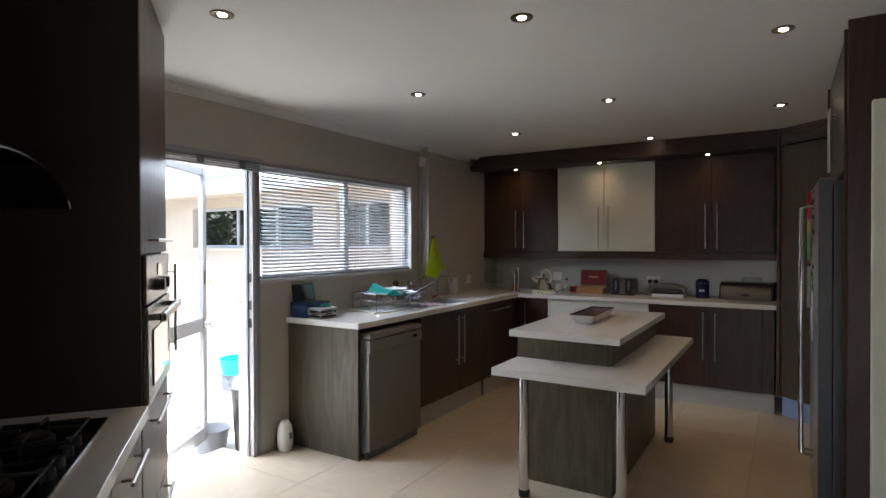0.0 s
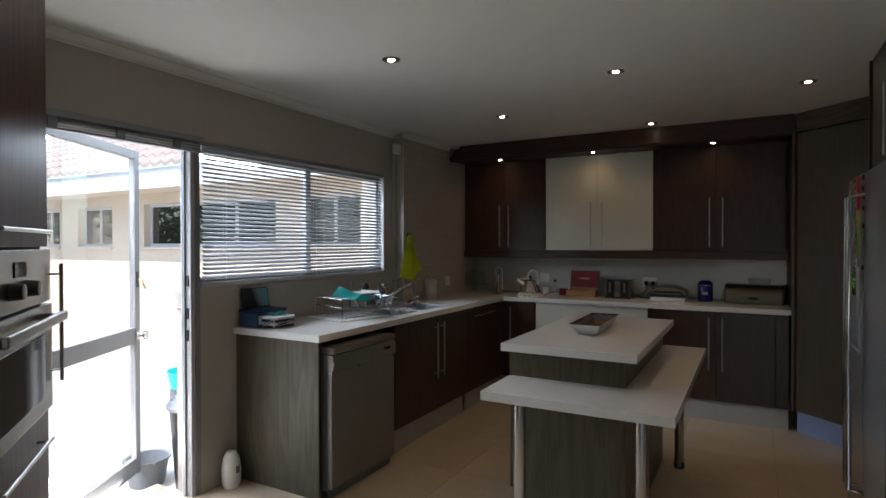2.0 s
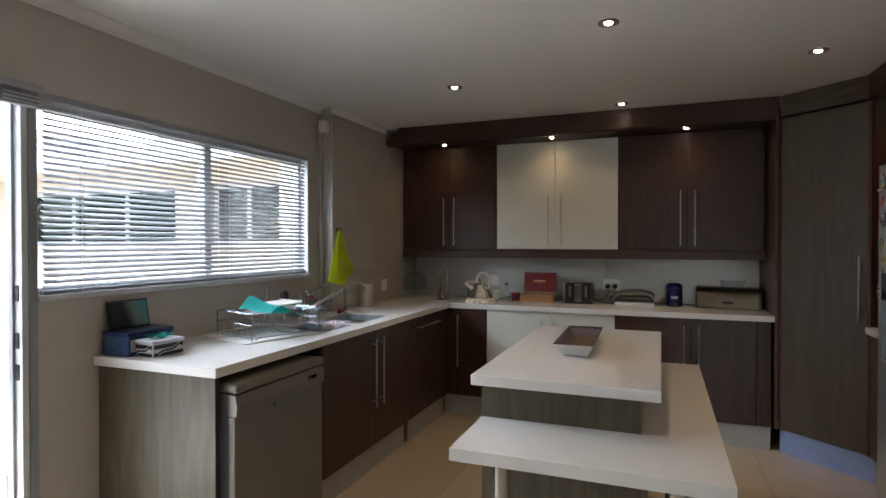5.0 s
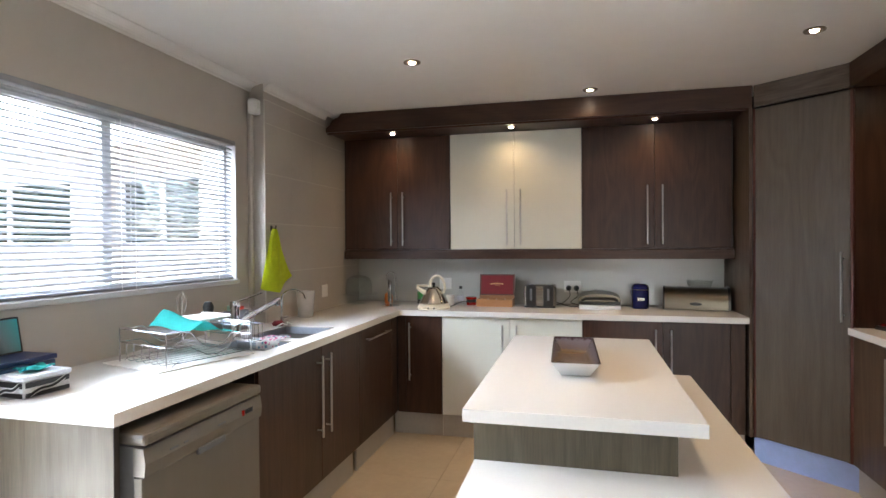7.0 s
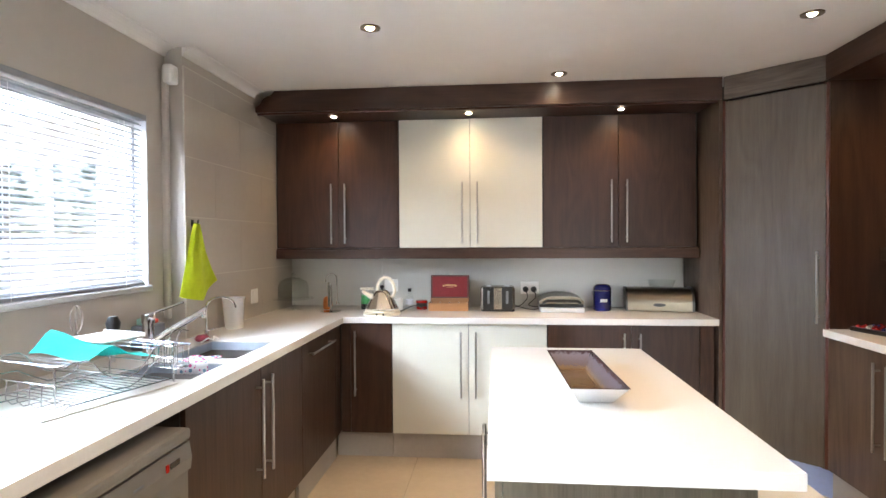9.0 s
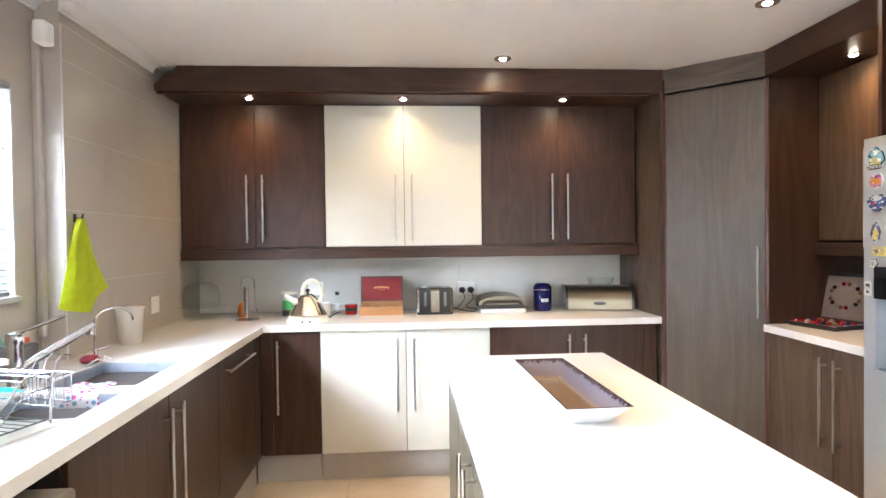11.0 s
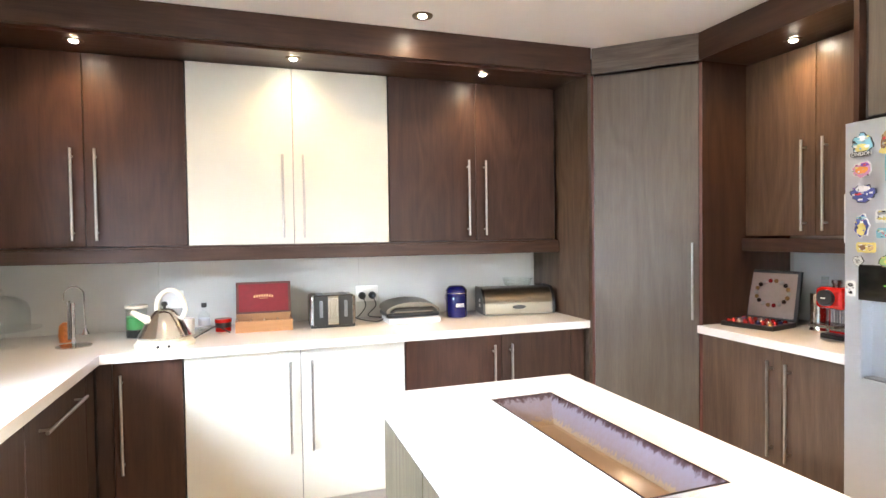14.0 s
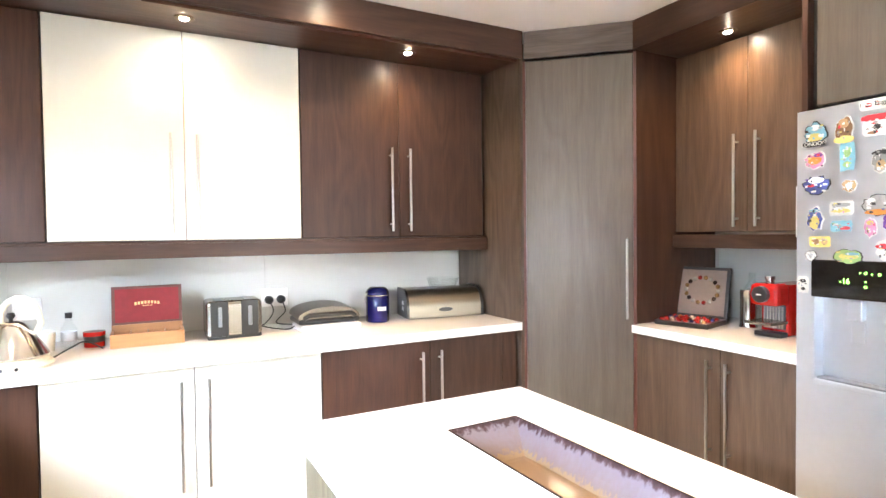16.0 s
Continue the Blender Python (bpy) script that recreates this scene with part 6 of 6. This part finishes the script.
def magnet(u, z, w, h, base, bits, label, seed, sq=0.0, rough=0.12):
    """u: metres from the fridge's far edge."""
    o = thing("fridge_magnet", (0.29, 5.185 - u, z), label, "fridge magnet", "magnets on the fridge", -90)
    if not sq:
        rough = 0.3
        plate("outline", blob(w * 1.1, h * 1.1, seed, sq=sq, rough=rough), -0.0003, 0.003, PAL["black" if seed % 2 else "white"], o)
    plate("base", blob(w, h, seed, sq=sq, rough=rough), -0.0035, 0.001, PAL[base], o)
    for k, (x, zz, bw, bh, c, q) in enumerate(bits):
        plate("relief", blob(bw, bh, seed * 7 + k, 12, 0.2 if not q else 0.02, q), -0.0045, 0.0015 + 0.0006 * k, PAL[c], o, x, zz)
    r = random.Random(seed * 13)
    keys_ = sorted(PAL)
    for k in range(15):
        plate("relief", blob(w * r.uniform(0.07, 0.2), h * r.uniform(0.05, 0.16), seed * 5 + k, 8, 0.4, r.choice((0, 0, 1))), -0.0066 - 0.0001 * k, 0.0012,
              PAL[r.choice((base, "white", bits[0][4], "black", "grey", r.choice(keys_)))], o, w * r.uniform(-0.34, 0.34), h * r.uniform(-0.34, 0.34))
    return o


mags = [
    (0.055, 1.635, 0.07, 0.075, "sky", [(0, -0.01, 0.05, 0.03, "yellow", 0), (0, 0.02, 0.03, 0.02, "white", 0)], "round blue souvenir magnet with a city skyline", 0),
    (0.135, 1.635, 0.05, 0.085, "brown", [(0, -0.028, 0.06, 0.025, "yellow", 0), (0, 0.02, 0.03, 0.03, "tan", 0)], "brown bear shaped magnet on a yellow base", 0),
    (0.22, 1.635, 0.075, 0.06, "white", [(0, 0.022, 0.08, 0.018, "red", 1), (0, -0.005, 0.02, 0.02, "black", 0), (-0.01, -0.02, 0.03, 0.01, "brown", 0)], "white and red chalet clock magnet", 1),
    (0.055, 1.555, 0.07, 0.055, "pink", [(0, 0.0, 0.045, 0.025, "orange", 0), (0.01, 0.015, 0.03, 0.012, "purple", 0)], "pink crown shaped magnet", 0),
    (0.145, 1.555, 0.042, 0.085, "sky", [(0, 0.012, 0.02, 0.03, "green", 0), (0, -0.022, 0.024, 0.02, "green", 0)], "tall pale blue island map magnet", 1),
    (0.23, 1.535, 0.05, 0.07, "grey", [(0, 0.022, 0.05, 0.016, "black", 0), (0, -0.012, 0.026, 0.03, "tan", 0)], "grey koala shaped magnet", 0),
    (0.06, 1.478, 0.085, 0.058, "blue", [(0, 0.016, 0.05, 0.022, "white", 0), (-0.015, 0.0, 0.03, 0.01, "red", 0)], "blue hat shaped magnet with a flag", 0),
    (0.15, 1.47, 0.045, 0.04, "tan", [(0, 0, 0.02, 0.02, "white", 0)], "cream elephant shaped magnet", 0),
    (0.27, 1.50, 0.05, 0.045, "sky", [(0, -0.008, 0.04, 0.015, "blue", 0)], "blue bridge souvenir magnet", 0),
    (0.13, 1.405, 0.07, 0.045, "white", [(0, -0.008, 0.06, 0.014, "yellow", 0), (0, 0.01, 0.05, 0.012, "grey", 1)], "white rectangular landscape photo magnet", 1),
    (0.225, 1.41, 0.085, 0.06, "grey", [(0, -0.02, 0.08, 0.018, "orange", 0), (-0.018, 0.01, 0.025, 0.025, "white", 0)], "grey animals in a brown basket magnet", 0),
    (0.055, 1.375, 0.05, 0.08, "blue", [(0, -0.01, 0.032, 0.045, "yellow", 0), (0, 0.025, 0.035, 0.012, "sky", 0)], "blue and yellow tree shaped magnet", 0),
    (0.13, 1.352, 0.062, 0.034, "sky", [(0.012, -0.006, 0.03, 0.012, "red", 0), (-0.015, 0.004, 0.02, 0.01, "white", 0)], "rectangular blue and red picture magnet", 1),
    (0.205, 1.345, 0.035, 0.06, "pink", [(0, 0.015, 0.02, 0.015, "yellow", 0)], "pink ice cream shaped magnet", 0),
    (0.27, 1.36, 0.07, 0.04, "purple", [(0, 0.014, 0.04, 0.022, "orange", 0), (0, -0.008, 0.05, 0.01, "yellow", 1)], "purple and orange lettered magnet", 1),
    (0.07, 1.305, 0.065, 0.035, "yellow", [(-0.01, 0, 0.02, 0.02, "brown", 0), (0.015, 0, 0.02, 0.02, "tan", 0)], "yellow rectangular carved magnet", 1),
    (0.15, 1.262, 0.085, 0.045, "green", [(0, 0, 0.06, 0.02, "yellow", 0), (0.01, 0.008, 0.04, 0.01, "sky", 0)], "green fish shaped magnet", 0),
    (0.24, 1.285, 0.045, 0.065, "white", [(0, 0.008, 0.045, 0.018, "red", 0)], "white and red windmill shaped magnet", 0),
    (0.045, 1.262, 0.036, 0.036, "white", [(0, 0, 0.014, 0.014, "grey", 0)], "round white magnet with a small grey print", 0),
    (0.022, 1.17, 0.036, 0.055, "white", [(0, 0.012, 0.02, 0.014, "black", 0), (0, -0.012, 0.014, 0.012, "black", 0)], "black and white cow print magnet", 1),
    (0.32, 1.63, 0.05, 0.05, "black", [(0, 0, 0.02, 0.02, "grey", 0)], "black figure shaped magnet", 0),
    (0.33, 1.56, 0.06, 0.06, "green", [(0, 0, 0.03, 0.03, "yellow", 0)], "small green round magnet", 0),
    (0.34, 1.46, 0.06, 0.05, "red", [(0, 0, 0.04, 0.02, "white", 0)], "small red and white magnet", 1),
    (0.34, 1.37, 0.06, 0.06, "green", [(0, 0, 0.04, 0.03, "sky", 0)], "green and blue magnet", 0),
]
for k, (u, z, w, h, base, bits, label, sq) in enumerate(mags):
    o = magnet(u, z, w, h, base, bits, label, k + 3, sq)
    if k == 0:
        plate("word_strip", blob(0.066, 0.018, 5, 12, 0.02, 1), -0.0085, 0.002, PAL["black"], o, 0, -0.03)
        text_part("word", "LONDON", 0.0165, PAL["white"], o, pose(0, -0.011, -0.03, 90))
o = magnet(0.225, 1.695, 0.1, 0.03, "white", [(-0.026, 0, 0.02, 0.014, "red", 0)], "white strip magnet printed with words and a heart flag", 77, 1, 0.02)
text_part("word", "England", 0.018, PAL["black"], o, pose(0.018, -0.0095, 0, 90))
text_part("word", "I", 0.018, PAL["black"], o, pose(-0.044, -0.0095, 0, 90))
for u, z, drop, w, colour_key, what in ((0.44, 1.69, 0.07, 0.05, "red", "red looped ribbon"), (0.43, 1.64, 0.10, 0.06, "sky", "turquoise hair band"), (0.45, 1.60, 0.06, 0.03, "red", "small red tag"),
                                        (0.44, 1.55, 0.10, 0.035, "yellow", "yellow ribbon"), (0.44, 1.47, 0.15, 0.055, "green", "lime green ribbon"), (0.43, 1.28, 0.22, 0.05, "white", "folded white paper tag")):
    o = thing("hanging_trinket", (0.29, 5.185 - u, z), what + " hanging from a magnet on the fridge door", "fridge trinket", "trinkets on the fridge", -90)
    part("pin", lathe(bmesh.new(), [(0, 0), (0.012, 0), (0.012, 0.006), (0, 0.007)], 12), PAL["black"], o, m=pose(0, 0, 0, 90))
    part("strip", prism(bmesh.new(), [(-w * 0.2, -0.012), (w * 0.2, -0.016), (w * 0.5, -0.03), (w * 0.1, -0.024), (-w * 0.5, -0.02)], -drop, 0.0), PAL[colour_key], o)
pp = thing("paper_note", (0.32, 5.1875, 1.40), "white paper note hanging on the side of the fridge", "note")
part("sheet", B(-0.03, 0.10, 0, 0.001, -0.08, 0.08), WHITE, pp)

# ---- floor tiles and wall tiles ----
TW, TL, gap = 0.565, 1.13, 0.0025
def tile_mesh(w, l, t):
    bm = B(0, w, 0, l, 0, t, bevel=0.0)
    me = bpy.data.meshes.new("tile")
    bm.to_mesh(me)
    bm.free()
    me.materials.append(TILE)
    return me
base_tile = tile_mesh(TW - gap, TL - gap, 0.006)
for i in range(-10, 20):
    for j in range(-8, 6):
        x, y = -1.715 + i * TW, 5.733 + j * TL
        x0, x1 = max(x, XL + 0.001), min(x + TW - gap, 2.598)
        y0, y1 = max(y, -1.598), min(y + TL - gap, YB - 0.002)
        if x1 - x0 < 0.01 or y1 - y0 < 0.01:
            continue
        whole = x1 - x0 > TW - gap - 1e-4 and y1 - y0 > TL - gap - 1e-4
        ob = new("tile", base_tile if whole else tile_mesh(x1 - x0, y1 - y0, 0.006))
        ob.location = (x0, y0, -0.006)
        ob.parent = floor_ob
part("tile_bed", B(XT - 0.0078, XT - 0.0006, 5.582, YB - 0.01, 0.0, H - 0.09), WGROUT, wall_w)
for r in range(8):
    z0, z1 = 0.005 + 0.3 * r, min(0.3 * (r + 1) + 0.002, H - 0.095)
    off_ = 5.583 if r % 2 == 0 else 5.583 - 0.3
    y = off_
    while y < YB - 0.02:
        y0, y1 = max(y, 5.583), min(y + 0.598, YB - 0.01)
        if y1 - y0 > 0.02:
            part("tile", B(XT - 0.003, XT, y0, y1, z0, z1 - 0.001, bevel=0.0), WTILE, wall_w)
        y += 0.6
